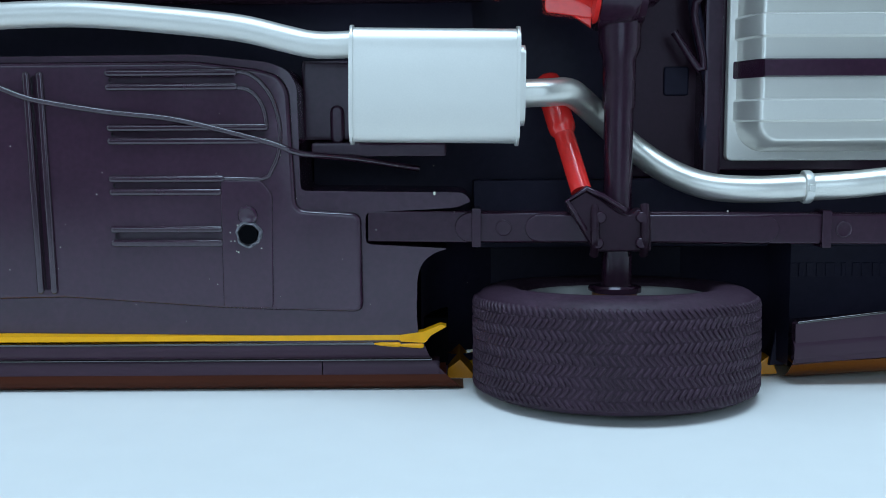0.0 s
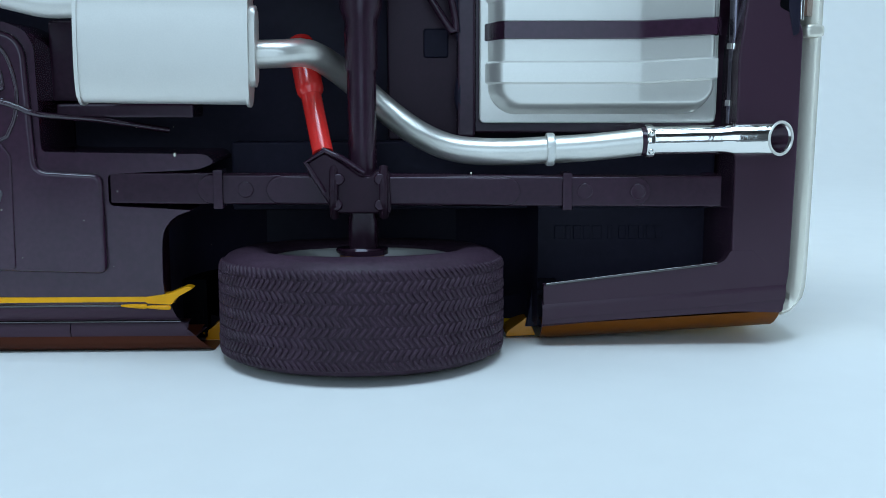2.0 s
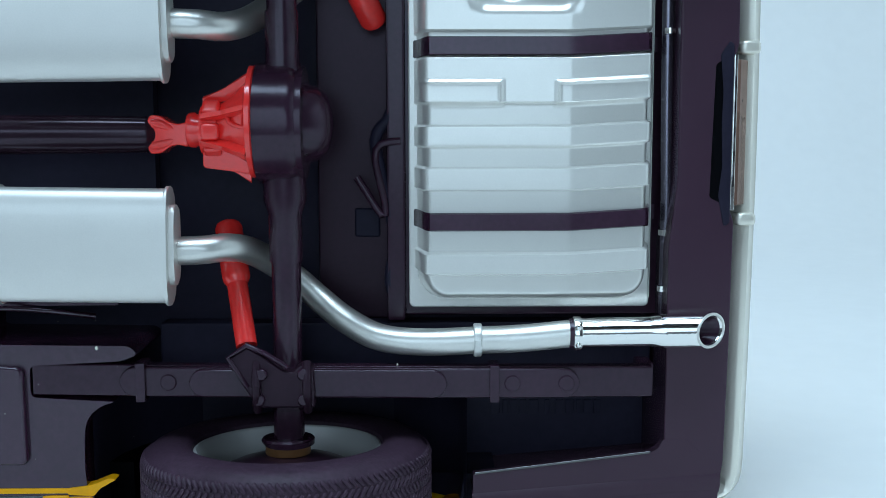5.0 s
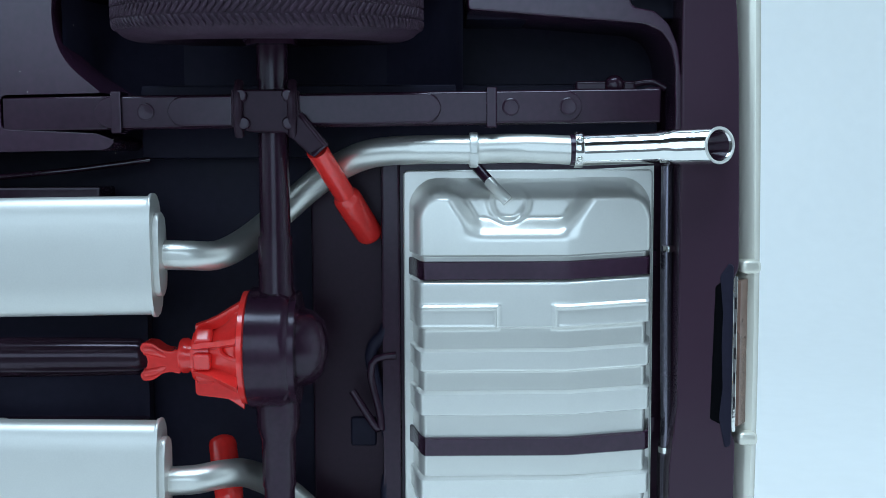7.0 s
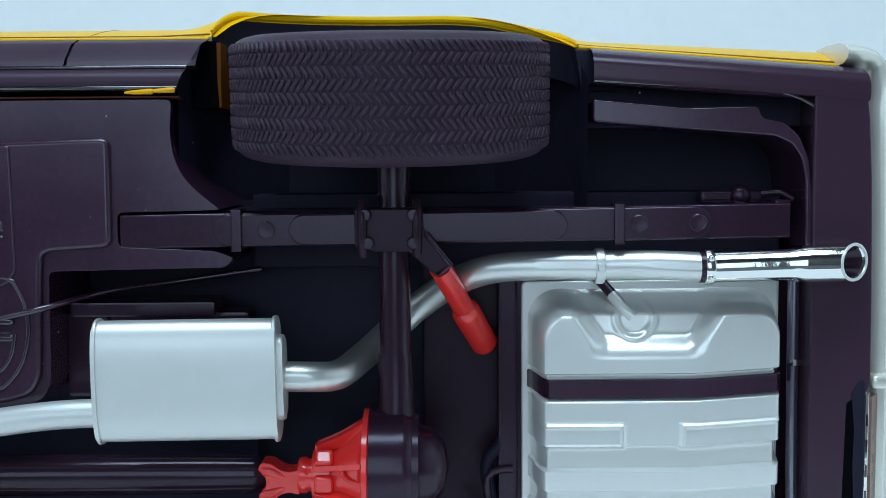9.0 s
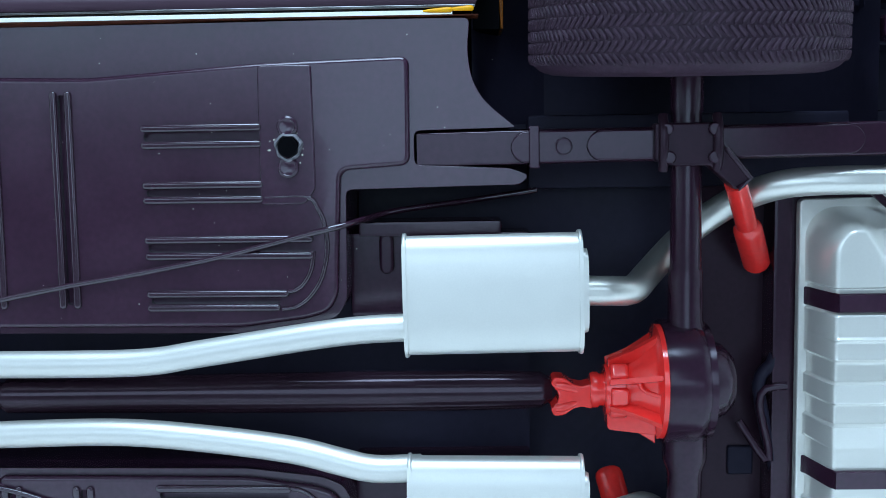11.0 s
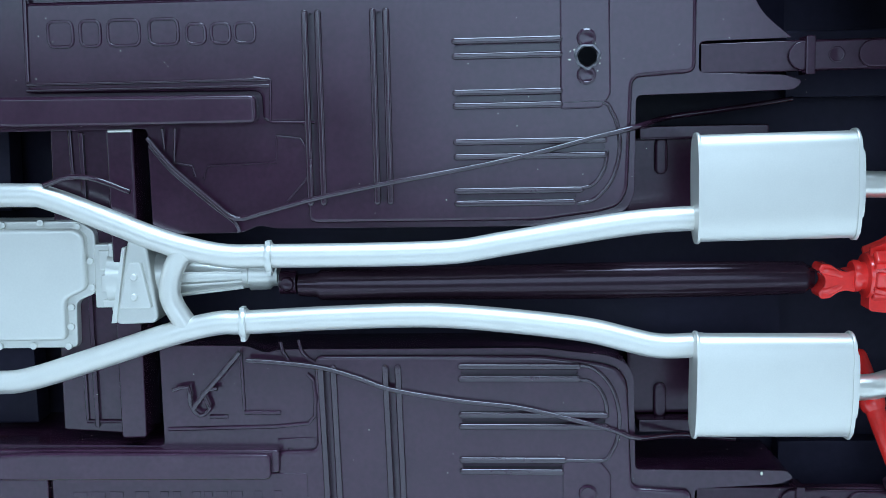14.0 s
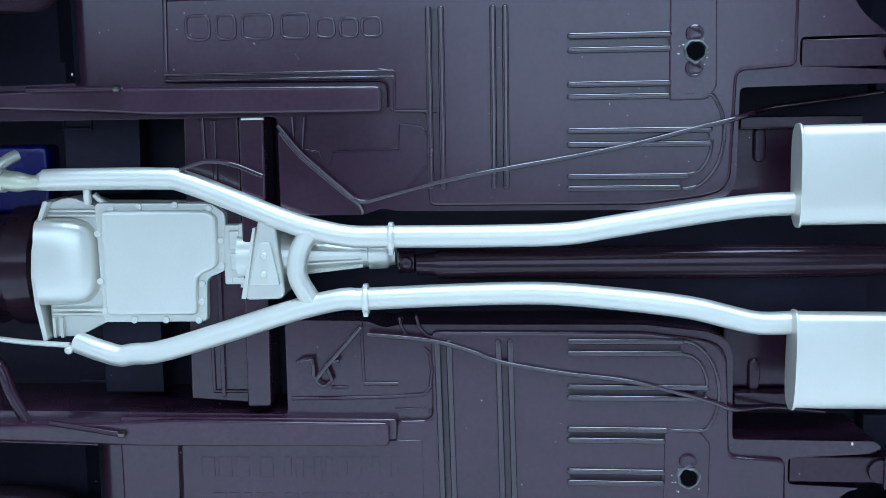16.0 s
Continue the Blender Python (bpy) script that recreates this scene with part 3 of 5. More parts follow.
def wheel(x, z, flip):
    """Wheel with its tyre, tread blocks, rim and hub; z is its middle."""
    ob = new("wheel")
    ob.parent = car
    ob.matrix_world = pose(x * MM, 132 * MM, z * MM, (180 if flip else 0) - LEANING, 0, 0)
    ob["label"] = "black treaded rubber tyre on a grey rim"
    part("tyre", tyre_mesh(), RUBBER, ob)
    tread = part("tread", tread_mesh(), RUBBER, ob, "rows of wavy tread bars", sharp=70)
    tread["kind"] = "stuff"
    part("rim", lathe([(-5.2, 11.6), (5.2, 11.6), (5.7, 11.5), (5.8, 11.2), (5.5, 10.9), (3.0, 10.6), (1.6, 10.2), (1.0, 9.0), (0.8, 6.4), (0.6, 3.6), (0.6, 0.4), (-5.0, 0.4)], (0, 0, 0), "z", 64), RIM, ob, "grey rim")
    part("hub", lathe([(0.0, 2.6), (5.6, 2.6), (5.9, 2.4), (5.9, 0.3)], (0, 0, 0), "z", 28), SATIN, ob, "black hub")
    part("brake_drum", lathe([(0.85, 8.2), (2.6, 8.2), (3.1, 8.0), (3.7, 6.6), (4.3, 4.6), (4.8, 2.5)], (0, 0, 0), "z", 40), CLAMP, ob, "black brake drum")
    part("washer", lathe([(4.7, 2.2), (4.7, 2.65), (4.9, 2.8), (6.1, 2.8), (6.25, 2.65), (6.25, 2.2)], (0, 0, 0), "z", 32), BRASS, ob, "brass washer")
    part("collar", lathe([(6.2, 2.0), (6.2, 3.2), (6.5, 3.3), (6.8, 3.1), (6.95, 2.0)], (0, 0, 0), "z", 32), SATIN, ob, "black collar")
    return ob


w0 = wheel(21.4, 5.9, False)


def copy_part(ob, parent, m):
    """A copy of a part with its sub-parts, on the same meshes."""
    made = ob.copy()
    scene.collection.objects.link(made)
    made.parent, made.matrix_world = parent, m
    for c in ob.children:
        d = c.copy()
        scene.collection.objects.link(d)
        d.parent = made
    return made


copy_part(w0, car, pose(21.4 * MM, 132 * MM, 93.65 * MM, 180 + LEANING + 0.8, 0, 0))
copy_part(w0, car, pose(-130.5 * MM, 132 * MM, 5.9 * MM, -LEANING, 0, 0))
copy_part(w0, car, pose(-130.5 * MM, 132 * MM, 93.3 * MM, 180 + LEANING, 0, 0))

# -- rear axle --
axle = part("axle_tube", lathe([(-39, 1.9), (-37.6, 1.9), (-37.5, 3.1), (-36.9, 3.1), (-36.8, 1.9), (-33, 1.9), (-33, 1.75), (-15, 1.8), (-14.8, 2.0), (-9.0, 2.05), (-7.5, 2.6), (7.5, 2.6), (9.0, 2.05), (14.8, 2.0), (15, 1.8), (33, 1.75), (33, 1.9), (36.8, 1.9), (36.9, 3.1), (37.5, 3.1), (37.6, 1.9), (39, 1.9)], (21.6, 132, MID), "z", 28), SATIN, car, "black rear axle tube")
part("differential", lathe([(18.0, 6.6), (18.3, 7.2), (22.0, 7.2), (23.0, 6.6), (23.2, 6.7), (23.8, 6.7), (23.9, 4.7), (25.4, 4.3), (26.6, 3.2), (27.2, 0.4)], (0.4, 132.5, MID + 1.7), "x", 48), SATIN, axle, "black banjo-shaped differential casing")
HYPOID = MID + 1.7
casting = lathe([(10.4, 0.4), (10.4, 1.9), (10.7, 2.1), (11.3, 2.1), (11.5, 1.9), (12.0, 1.9), (12.1, 2.9), (12.6, 3.1), (14.2, 3.2), (14.3, 3.0), (15.8, 3.6), (17.4, 4.9), (17.8, 5.2), (18.0, 6.7), (18.55, 6.7), (18.7, 6.4)], (0, 131.5, HYPOID - 0.75), "x", 40)
for v in casting.verts:
    v.co.z += 0.95 * smoothstep(13.0, 18.0, v.co.x)
pin = part("pinion_carrier", casting, RED, car, "bright red pinion carrier")
web = [(12.3, HYPOID - 4.9), (12.6, HYPOID - 5.2), (18.0, HYPOID - 5.9), (18.0, HYPOID - 2.0), (12.3, HYPOID - 2.0)]
part("carrier_web", prism(rounded(web, 0.25), 129.9, 133.0, 0.3, 3), RED, pin)
part("carrier_web", tube([(15.6, 128.0, HYPOID + 1.4), (15.9, 127.5, HYPOID + 0.2), (17.0, 126.9, HYPOID - 0.3), (18.2, 126.4, HYPOID - 0.4)], 0.28, 8), RED, pin)
for i in range(7):
    a = 2 * math.pi * (i + 0.35) / 7
    m = Matrix.Translation((0, 131.5, HYPOID - 0.4)) @ Matrix.Rotation(a, 4, "X")
    bm = bmesh.new()
    pts = [(12.4, 2.6), (12.4, 3.7), (15.0, 4.6), (17.9, 6.7), (17.9, 4.0)]
    vs = [[bm.verts.new(m @ Vector((x, y, r))) for x, r in pts] for y in (-0.3, 0.3)]
    bm.faces.new(vs[0]), bm.faces.new(vs[1][::-1])
    for j in range(5):
        bm.faces.new((vs[0][j - 1], vs[0][j], vs[1][j], vs[1][j - 1]))
    bmesh.ops.bevel(bm, geom=list(bm.edges), offset=0.12, segments=2, profile=0.6, affect="EDGES", clamp_overlap=True)
    part("carrier_rib", bm, RED, pin)
for x0, x1, a in ((12.5, 14.6, 0.15), (12.5, 14.6, -0.75), (12.5, 14.6, 1.05)):
    turn = Matrix.Translation((0, 131.5, HYPOID - 0.4)) @ Matrix.Rotation(a, 4, "X")
    bm = box(x0, -3.75, -1.0, x1, -2.6, 1.0, 0.5, 5)
    bmesh.ops.transform(bm, matrix=turn, verts=bm.verts)
    part("carrier_boss", bm, RED, pin)
fork = [(5.8, 1.5), (6.2, 2.3), (7.4, 2.2), (8.4, 1.45), (9.4, 1.2), (10.6, 1.5), (10.6, -1.5), (9.4, -1.2), (8.4, -1.45), (7.4, -2.2), (6.2, -2.3), (5.8, -1.5), (6.6, -0.7), (6.8, 0), (6.6, 0.7)]
neck = part("yoke", prism(rounded([(x, MID + 0.45 + z) for x, z in fork], 0.35), 130.1, 133.2, 0.75, 5), RED, car, "red universal-joint yoke")
for dz in (1.35, -1.35):
    part("yoke_ear", tube([(6.5, 130.5, MID + 0.45 + dz), (7.6, 130.3, MID + 0.45 + dz * 0.85), (9.2, 130.6, MID + 0.45 + dz * 0.35)], lambda t: 0.62 - 0.2 * t, 12, step=0.3), RED, neck)

# drive shaft
shaft = part("drive_shaft", lathe([(-62, 0.4), (-62, 1.5), (-59.5, 1.7), (-59.0, 2.1), (-22, 2.45), (-2.0, 2.35), (4.9, 2.2), (5.5, 1.8), (6.2, 1.5), (6.3, 0.3)], (0, 134.0, MID + 0.4), "x", 56), SHAFT, car, "black drive shaft")
part("joint_ring", lathe([(-64.8, 1.2), (-64.6, 1.6), (-62.4, 1.6), (-62.2, 1.2)], (0, 134.6, MID + 0.7), "x", 24), SATIN, shaft)
part("joint_cap", lathe([(0.3, 1.0), (-0.5, 1.0), (-0.7, 0.8), (-0.55, 0.6), (-0.5, 0.1)], (-63.5, 133.2, MID + 0.7), "y", 18), SATIN, shaft)

# -- leaf springs with clamps, plates and bolts --
def leaf_spring(s):
    def fl(z):
        return z if s > 0 else 2 * MID - z

    main = new("leaf_spring")
    main.parent = car
    main["label"] = "black leaf spring with clamps"

    def strip(x0, x1, w, y, thick, name, round_end):
        bm = bmesh.new()
        n = 40
        rings = []
        for i in range(n + 1):
            t = 0.5 - 0.5 * math.cos(math.pi * i / n)
            x = x0 + (x1 - x0) * t
            zc = fl(78.7 + 0.010 * x)
            half = w / 2
            if round_end:
                d = min(x - x0, x1 - x)
                half = w / 2 * math.sqrt(max(0.02, 1 - max(0, 1 - d / (w / 2)) ** 2))
            bow = y + 0.7 * ((x - 25) / 40) ** 2
            rings.append([bm.verts.new((x, bow + dy, zc + dz)) for dy, dz in ((0, -half + 0.3), (0, half - 0.3), (0.09, half - 0.09), (0.3, half), (thick, half), (thick, -half), (0.3, -half), (0.09, -half + 0.09))])
        for a, b in zip(rings, rings[1:]):
            for k in range(8):
                bm.faces.new((a[k - 1], a[k], b[k], b[k - 1]))
        bm.faces.new(rings[0][::-1]), bm.faces.new(rings[-1])
        part(name, bm, SATIN, main)

    strip(-9.2, 66.2, 3.9, 130.6, 1.6, "main_leaf", False)
    strip(1.5, 57.2, 3.7, 129.9, 0.8, "leaf", True)
    strip(10.0, 41.0, 3.5, 129.35, 0.7, "leaf", True)
    for x, zw in ((4.1, 4.8), (46.8, 4.6)):
        zc = fl(78.7 + 0.01 * x)
        part("clamp", box(x - 0.6, 129.6, zc - zw / 2, x + 0.6, 133, zc + zw / 2, 0.2), SATIN, main)
    for x in (7.4, 49.0, 55.6, 36.0):
        zc = fl(78.7 + 0.01 * x)
        part("rivet", lathe([(0.5, 1.05), (-0.12, 1.02), (-0.2, 0.9), (-0.12, 0.75), (-0.1, 0.05)], (x, 129.9 + 0.7 * ((x - 25) / 40) ** 2, zc), "y", 18), SATIN, main)
    # plate under the axle, with the arm that carries the shock absorber
    sg = 1 if s > 0 else -1
    arm = [(17.4, fl(77.0)), (17.4, fl(81.2)), (24.9, fl(81.2)), (25.0, fl(78.8)), (28.2, fl(75.0)), (26.4, fl(73.6)), (23.4, fl(76.4)), (19.6, fl(76.4))] if s > 0 else \
          [(25.2, fl(81.6)), (25.0, fl(76.6)), (23.4, fl(76.4)), (22.6, fl(77.2)), (21.4, fl(77.0)), (19.0, fl(75.2)), (17.2, fl(74.2)), (14.9, fl(75.6)), (15.2, fl(76.6)), (18.4, fl(81.6))]
    plate = part("spring_plate", prism(rounded(arm, 0.4), 128.2, 130.6, 0.35), CLAMP, main)
    for x, z in ((18.6, 80.5), (23.9, 80.5), (18.9, 77.4), (23.9, 77.4)):
        part("bolt", lathe([(0.4, 0.75), (-0.5, 0.75), (-0.75, 0.5), (-0.75, 0.05)], (x, 128.2, fl(z)), "y", 12), SATIN, main)
    for x in (18.3, 24.3):
        part("u_bolt", tube([(x, 128.6, fl(76.0)), (x, 127.9, fl(77.4)), (x, 127.8, fl(79.0)), (x, 127.9, fl(80.6)), (x, 128.8, fl(82.0))], 0.55, 10), CLAMP, main)
    lip = [(25.2, 78.4), (28.0, 74.9), (26.5, 73.8)] if s > 0 else [(22.0, 76.6), (19.2, 74.8), (17.2, 73.9), (15.0, 75.4), (17.2, 79.0)]
    part("plate_lip", tube([(x, 128.2, fl(z)) for x, z in lip], 0.35, 8, glide=False), SATIN, main)
    # shackle at the tail
    part("shackle", box(65.0, 133.0, min(fl(77.4), fl(81.6)), 66.8, 137, max(fl(77.4), fl(81.6)), 0.3), SATIN, main)
    return main


leaf_spring(1)
leaf_spring(-1)


def shock(a, b):
    ob = new("shock_absorber")
    ob.parent = car
    ob["label"] = "bright red shock absorber"
    a, b = Vector(a), Vector(b)
    m = a.lerp(b, 0.48)
    part("rod_tube", tube([a, a.lerp(m, 0.5), m], 1.3, 20, glide=False), RED, ob)
    d = (b - a).normalized()
    L = (b - m).length
    prof = [0, 0.06, 0.12, 0.5, 0.88, 0.94, 0.98, 1.0]
    rad = [1.3, 1.62, 1.75, 1.75, 1.75, 1.6, 1.2, 0.4]
    pts = [m + d * L * t for t in prof]
    it = iter(rad)
    part("body_tube", tube(pts, lambda t: next(it), 20, glide=False), RED, ob)


shock((26.8, 130.2, 74.4), (32.3, 141, 63.6))
shock((16.9, 130.2, 24.6), (13.4, 139, 38.8))

# -- exhaust --
def muffler(s):
    zc = 62.6 if s > 0 else 37.3
    ob = part("muffler", oval_can(-10.5, 8.8, 126.7, zc, 2.5, 6.65, 3.0), SILVER, car, "silver oval muffler")
    for x in (-10.75, 8.6):
        part("seam_rim", oval_can(x, x + 0.45, 126.7, zc, 2.7, 6.95, 3.0), SILVER, ob)
    part("end_plate", oval_can(8.9, 9.7, 126.9, zc + 0.1, 1.9, 4.7), SILVER, ob)
    tilt = Matrix.Translation((-0.001, 0, zc * MM)) @ Matrix.Rotation(radians(0.8 if s < 0 else -0.6), 4, "Y") @ Matrix.Translation((0.001, 0, -zc * MM))
    ob.matrix_world = tilt
    return ob


muffler(1)
muffler(-1)
TOP_PIPE = [(-115.6, 134.2, 62.6), (-113.9, 134.0, 62.7), (-99.0, 133.4, 62.7), (-94.3, 133.2, 62.0), (-81.1, 132.4, 56.8), (-75.9, 132.2, 55.2), (-71.3, 132.0, 54.3), (-65.5, 131.8, 54.2), (-50.0, 130.8, 54.3), (-40.8, 130.2, 54.6), (-33.7, 129.8, 55.7), (-18.3, 128.6, 58.1), (-9.2, 128.2, 58.7)]
LOW_PIPE = [(-112.6, 135.0, 38.5), (-111.2, 134.6, 38.1), (-109.5, 134.2, 37.6), (-107.0, 133.9, 36.9), (-105.6, 133.8, 36.7), (-104.0, 133.7, 37.0), (-98.4, 133.2, 37.8), (-81.4, 132.4, 43.1), (-76.4, 132.2, 44.5), (-72.2, 132.0, 45.3), (-69.2, 131.9, 45.3), (-57.0, 131.2, 45.9), (-44.2, 130.4, 46.2), (-33.4, 129.8, 45.4), (-24.1, 129.0, 44.3), (-18.6, 128.6, 43.0), (-14.7, 128.3, 42.2), (-9.2, 128.2, 42.3)]
for path, flange, i in ((TOP_PIPE, (-65.4, 131.8, 54.0), 0), (LOW_PIPE, (-69.2, 131.9, 45.2), 1)):
    pipe = part("exhaust_pipe", tube(path, 1.6, 20), SILVER, car, "silver exhaust pipe")
    x, y, z = flange
    part("joint_clamp", lathe([(-0.45, 1.5), (-0.45, 1.95), (-0.2, 2.1), (0.2, 2.1), (0.45, 1.95), (0.45, 1.5)], (x, y, z), "x", 24), CAST, pipe)
    for dz in (1.9, -1.9):
        part("clamp_nut", box(x - 0.35, y - 1.2, z + dz - 0.4, x + 0.35, y + 0.4, z + dz + 0.4, 0.15), CAST, pipe)
part("crossover_pipe", tube([(-76.5, 132.3, 55.6), (-78.3, 132.1, 52.9), (-79.0, 132.0, 50.1), (-78.7, 132.1, 47.9), (-76.9, 132.3, 44.6)], lambda t: 1.45 + 0.12 * (2 * t - 1) ** 4, 20, step=0.5), SILVER, car, "silver crossover pipe")

for s in (1, -1):
    def fl(z):
        return z if s > 0 else 2 * MID - z

    low = 0.0 if s > 0 else 1.0
    path = [(9.6, 128.2, fl(62.6)), (12.6, 128.4, fl(62.5)), (15.2, 130.0, fl(62.4)), (17.6, 134.2, fl(63.6)), (21.5, 137.5, fl(66.8)), (25.0, 137.2, fl(69.8)), (28.8, 135.2, fl(72.4)), (33.0, 132.8, fl(74.0)), (38.5, 132.0, fl(74.4)), (44.8, 131.8, fl(74.4) + 0.25 * low), (50, 131.0, fl(74.5) + 0.7 * low), (57.4, 130.5, fl(74.2) + 1.2 * low)]
    tail = part("tail_pipe", tube(path, 1.68, 20), TAIL, car, "silver tail pipe bent over the axle")
    for x, yb, r, mt, zb in ((44.8, 131.7, 1.95, CAST, fl(74.35) + 0.25 * low), (56.8, 130.55, 2.0, CHROME, fl(74.3) + 1.15 * low)):
        band = part("band_clamp", lathe([(-0.5, 1.6), (-0.5, r), (-0.35, r + 0.1), (0.35, r + 0.1), (0.5, r), (0.5, 1.6)], (x, yb, zb), "x", 24), mt, tail)
        if mt is CHROME:
            for a in (-0.55, 0.55):
                knob = bmesh.new()
                bmesh.ops.create_uvsphere(knob, u_segments=12, v_segments=8, radius=0.4)
                bmesh.ops.translate(knob, vec=(x, yb - 2.0 * math.cos(a), zb + 2.0 * math.sin(a)), verts=knob.verts)
                part("clamp_bolt", knob, CHROME, tail)
            continue
        part("clamp_bolt", box(x - 0.4, yb - r - 0.4, zb - 0.45, x + 0.4, yb - r + 0.3, zb + 0.45, 0.15), mt, tail)
    part("pipe_gap", lathe([(-0.3, 1.5), (-0.3, 1.78), (0.3, 1.78), (0.3, 1.5)], (56.1, 130.6, fl(74.25) + 1.1 * low), "x", 24), SATIN, tail, "black gap before the clamp")
    # chrome tip: a hollow flared sleeve, cut aslant
    tip_at = Matrix.Translation((57.2, 130.5, fl(74.25) + 1.2 * low)) @ Matrix.Rotation(radians(-1.8 if s > 0 else -1.2), 4, "Y") @ Matrix.Rotation(radians(-2.6), 4, "Z")

    def cut(bm):
        for v in bm.verts:
            if v.co.x > 10.2:
                v.co.x += 1.0 * v.co.y * min(1.0, (v.co.x - 10.2) / 5.4)
        bmesh.ops.transform(bm, matrix=tip_at, verts=bm.verts)
        return bm

    sleeve = lathe([(0, 1.2), (0, 1.78), (8.2, 1.80), (8.9, 1.86), (9.5, 2.05), (10.2, 2.1), (15.7, 2.12), (15.7, 1.80), (10.2, 1.72), (10.1, 0.1)], (0, 0, 0), "x", 40)
    part("chrome_tip", cut(sleeve), CHROME, tail, "bright chrome exhaust tip")
    # dark lining added for the shade inside the bore
    part("bore", cut(lathe([(10.2, 1.5), (10.3, 1.66), (15.5, 1.76), (15.5, 1.70), (10.9, 1.55), (10.9, 0.05)], (0, 0, 0), "x", 32)), SATIN, tail, "dark lining for the shaded inside of the exhaust tip")
    ring = [(15.75 + 1.98 * math.cos(2 * math.pi * k / 40), 1.98 * math.cos(2 * math.pi * k / 40), 1.98 * math.sin(2 * math.pi * k / 40)) for k in range(41)]
    rim = tube(ring, 0.19, 8, glide=False)
    bmesh.ops.transform(rim, matrix=tip_at, verts=rim.verts)
    part("tip_rim", rim, SILVER, tail, "rounded bright rim of the exhaust tip")

# -- gearbox --
PAN = [(-108.9, 59.2), (-91.8, 59.0), (-89.7, 57.5), (-90.0, 49.1), (-92.8, 47.9), (-93.0, 41.5), (-108.5, 41.5)]
PAN_IN = [(-107.7, 58.1), (-92.1, 58.1), (-90.8, 57.1), (-91.0, 49.7), (-94.0, 48.4), (-94.2, 42.7), (-107.7, 42.7)]
gear = part("gearbox", prism(rounded(PAN, 0.8), 134.8, 140, 0.25), CAST, car, "silver gearbox with oil pan and bell housing")
part("oil_pan", prism(rounded(PAN_IN, 0.9), 133.6, 136, 0.6, 4), CAST, gear, "flat silver oil pan")
for p in ((-102.3, 134.7, 58.6), (-97.0, 134.7, 58.8), (-106.4, 134.7, 58.3), (-92.0, 134.7, 58.2), (-90.5, 134.7, 53.5), (-90.5, 134.7, 49.9), (-93.5, 134.7, 47.2), (-93.7, 134.7, 44.5), (-94.2, 134.7, 41.8), (-99.1, 134.7, 41.9), (-103.8, 134.7, 41.9), (-108.1, 134.7, 43.3), (-108.5, 134.7, 47.7), (-108.5, 134.7, 54.7)):
    part("pan_bolt", lathe([(0.3, 0.5), (-0.3, 0.5), (-0.45, 0.3), (-0.45, 0.05)], p, "y", 10), CAST, gear)
FLANGE = [(-116.6, 59.6), (-118.0, 56.0), (-118.9, 52.0), (-119.2, 48.5), (-118.9, 44.0), (-117.9, 38.4), (-117.2, 38.8), (-118.1, 44.0), (-118.4, 48.5), (-118.1, 52.0), (-117.3, 56.0), (-115.9, 59.4)]
bell = part("bell_housing", prism(rounded([(-117.4, 58.6), (-113.6, 60.0), (-110.0, 58.8), (-105.5, 55.8), (-105.5, 43.2), (-108.6, 41.2), (-113.2, 38.9), (-117.2, 39.0)], [0.2, 1.2, 1.2, 0.2, 0.2, 1.2, 1.6, 0.2]), 137.0, 145, 1.2, 5), CAST, gear, "silver bell housing")
part("bell_flange", prism(rounded(FLANGE, 0.3), 135.2, 143, 0.2, 3), CAST, gear)
cover = bmesh.new()
rows = []
for i in range(25):
    u = math.sin(math.pi / 2 * i / 24)
    row = []
    for j in range(41):
        v = math.sin(math.pi / 2 * (2 * j / 40 - 1))
        full = max(0.0, 1 - abs(v) ** 3.4) ** (1 / 3.4)
        h = max(0.0, 1 - u ** 3.0) ** (1 / 2.6) * full ** 0.8
        row.append(cover.verts.new((-117.9 + 8.7 * u * (0.35 + 0.65 * full), 137.4 - 3.7 * h, 50.4 + 6.5 * v)))
    rows.append(row)
for p, q in zip(rows, rows[1:]):
    for j in range(40):
        cover.faces.new((p[j], p[j + 1], q[j + 1], q[j]))
part("converter_cover", cover, CAST, gear, "smooth rounded converter cover", sharp=60)
for z in (57.9, 57.2, 43.1, 42.4):
    part("housing_rib", tube([(-116.8, 136.9, z), (-105.8, 136.2, z)], 0.28, 8, glide=False), CAST, gear)
part("housing_lug", tube([(-110.3, 136.2, 59.0), (-110.2, 135.8, 61.4)], 0.6, 14, glide=False), CAST, gear)
part("housing_web", tube([(-109.4, 136.6, 60.2), (-106.8, 136.0, 58.2)], 0.5, 10, glide=False), CAST, gear)
for dx in (-0.55, 0.55):
    part("housing_lug", box(-116.0 + dx - 0.25, 136.2, 38.9, -116.0 + dx + 0.25, 140, 42.0, 0.15), CAST, gear)
# tail housing, mount and speed sensor
part("tail_housing", lathe([(-88.5, 4.2), (-86, 4.2), (-85, 3.5), (-80, 3.0), (-72, 2.1), (-69.8, 1.8), (-69.6, 2.2), (-67.0, 2.1), (-66.6, 1.7), (-65.8, 1.6)], (0.5, 137.0, 51.0), "x", 32), CAST, gear, "ribbed silver tail housing")
for a in (-0.9, -0.3, 0.3, 0.9):
    m = [Vector((-79, 137 - 3.1 * math.cos(a), 51.0 + 3.1 * math.sin(a))), Vector((-70, 137 - 2.0 * math.cos(a), 51.0 + 2.0 * math.sin(a)))]
    part("housing_rib", tube(m, 0.25, 6, glide=False), CAST, gear)
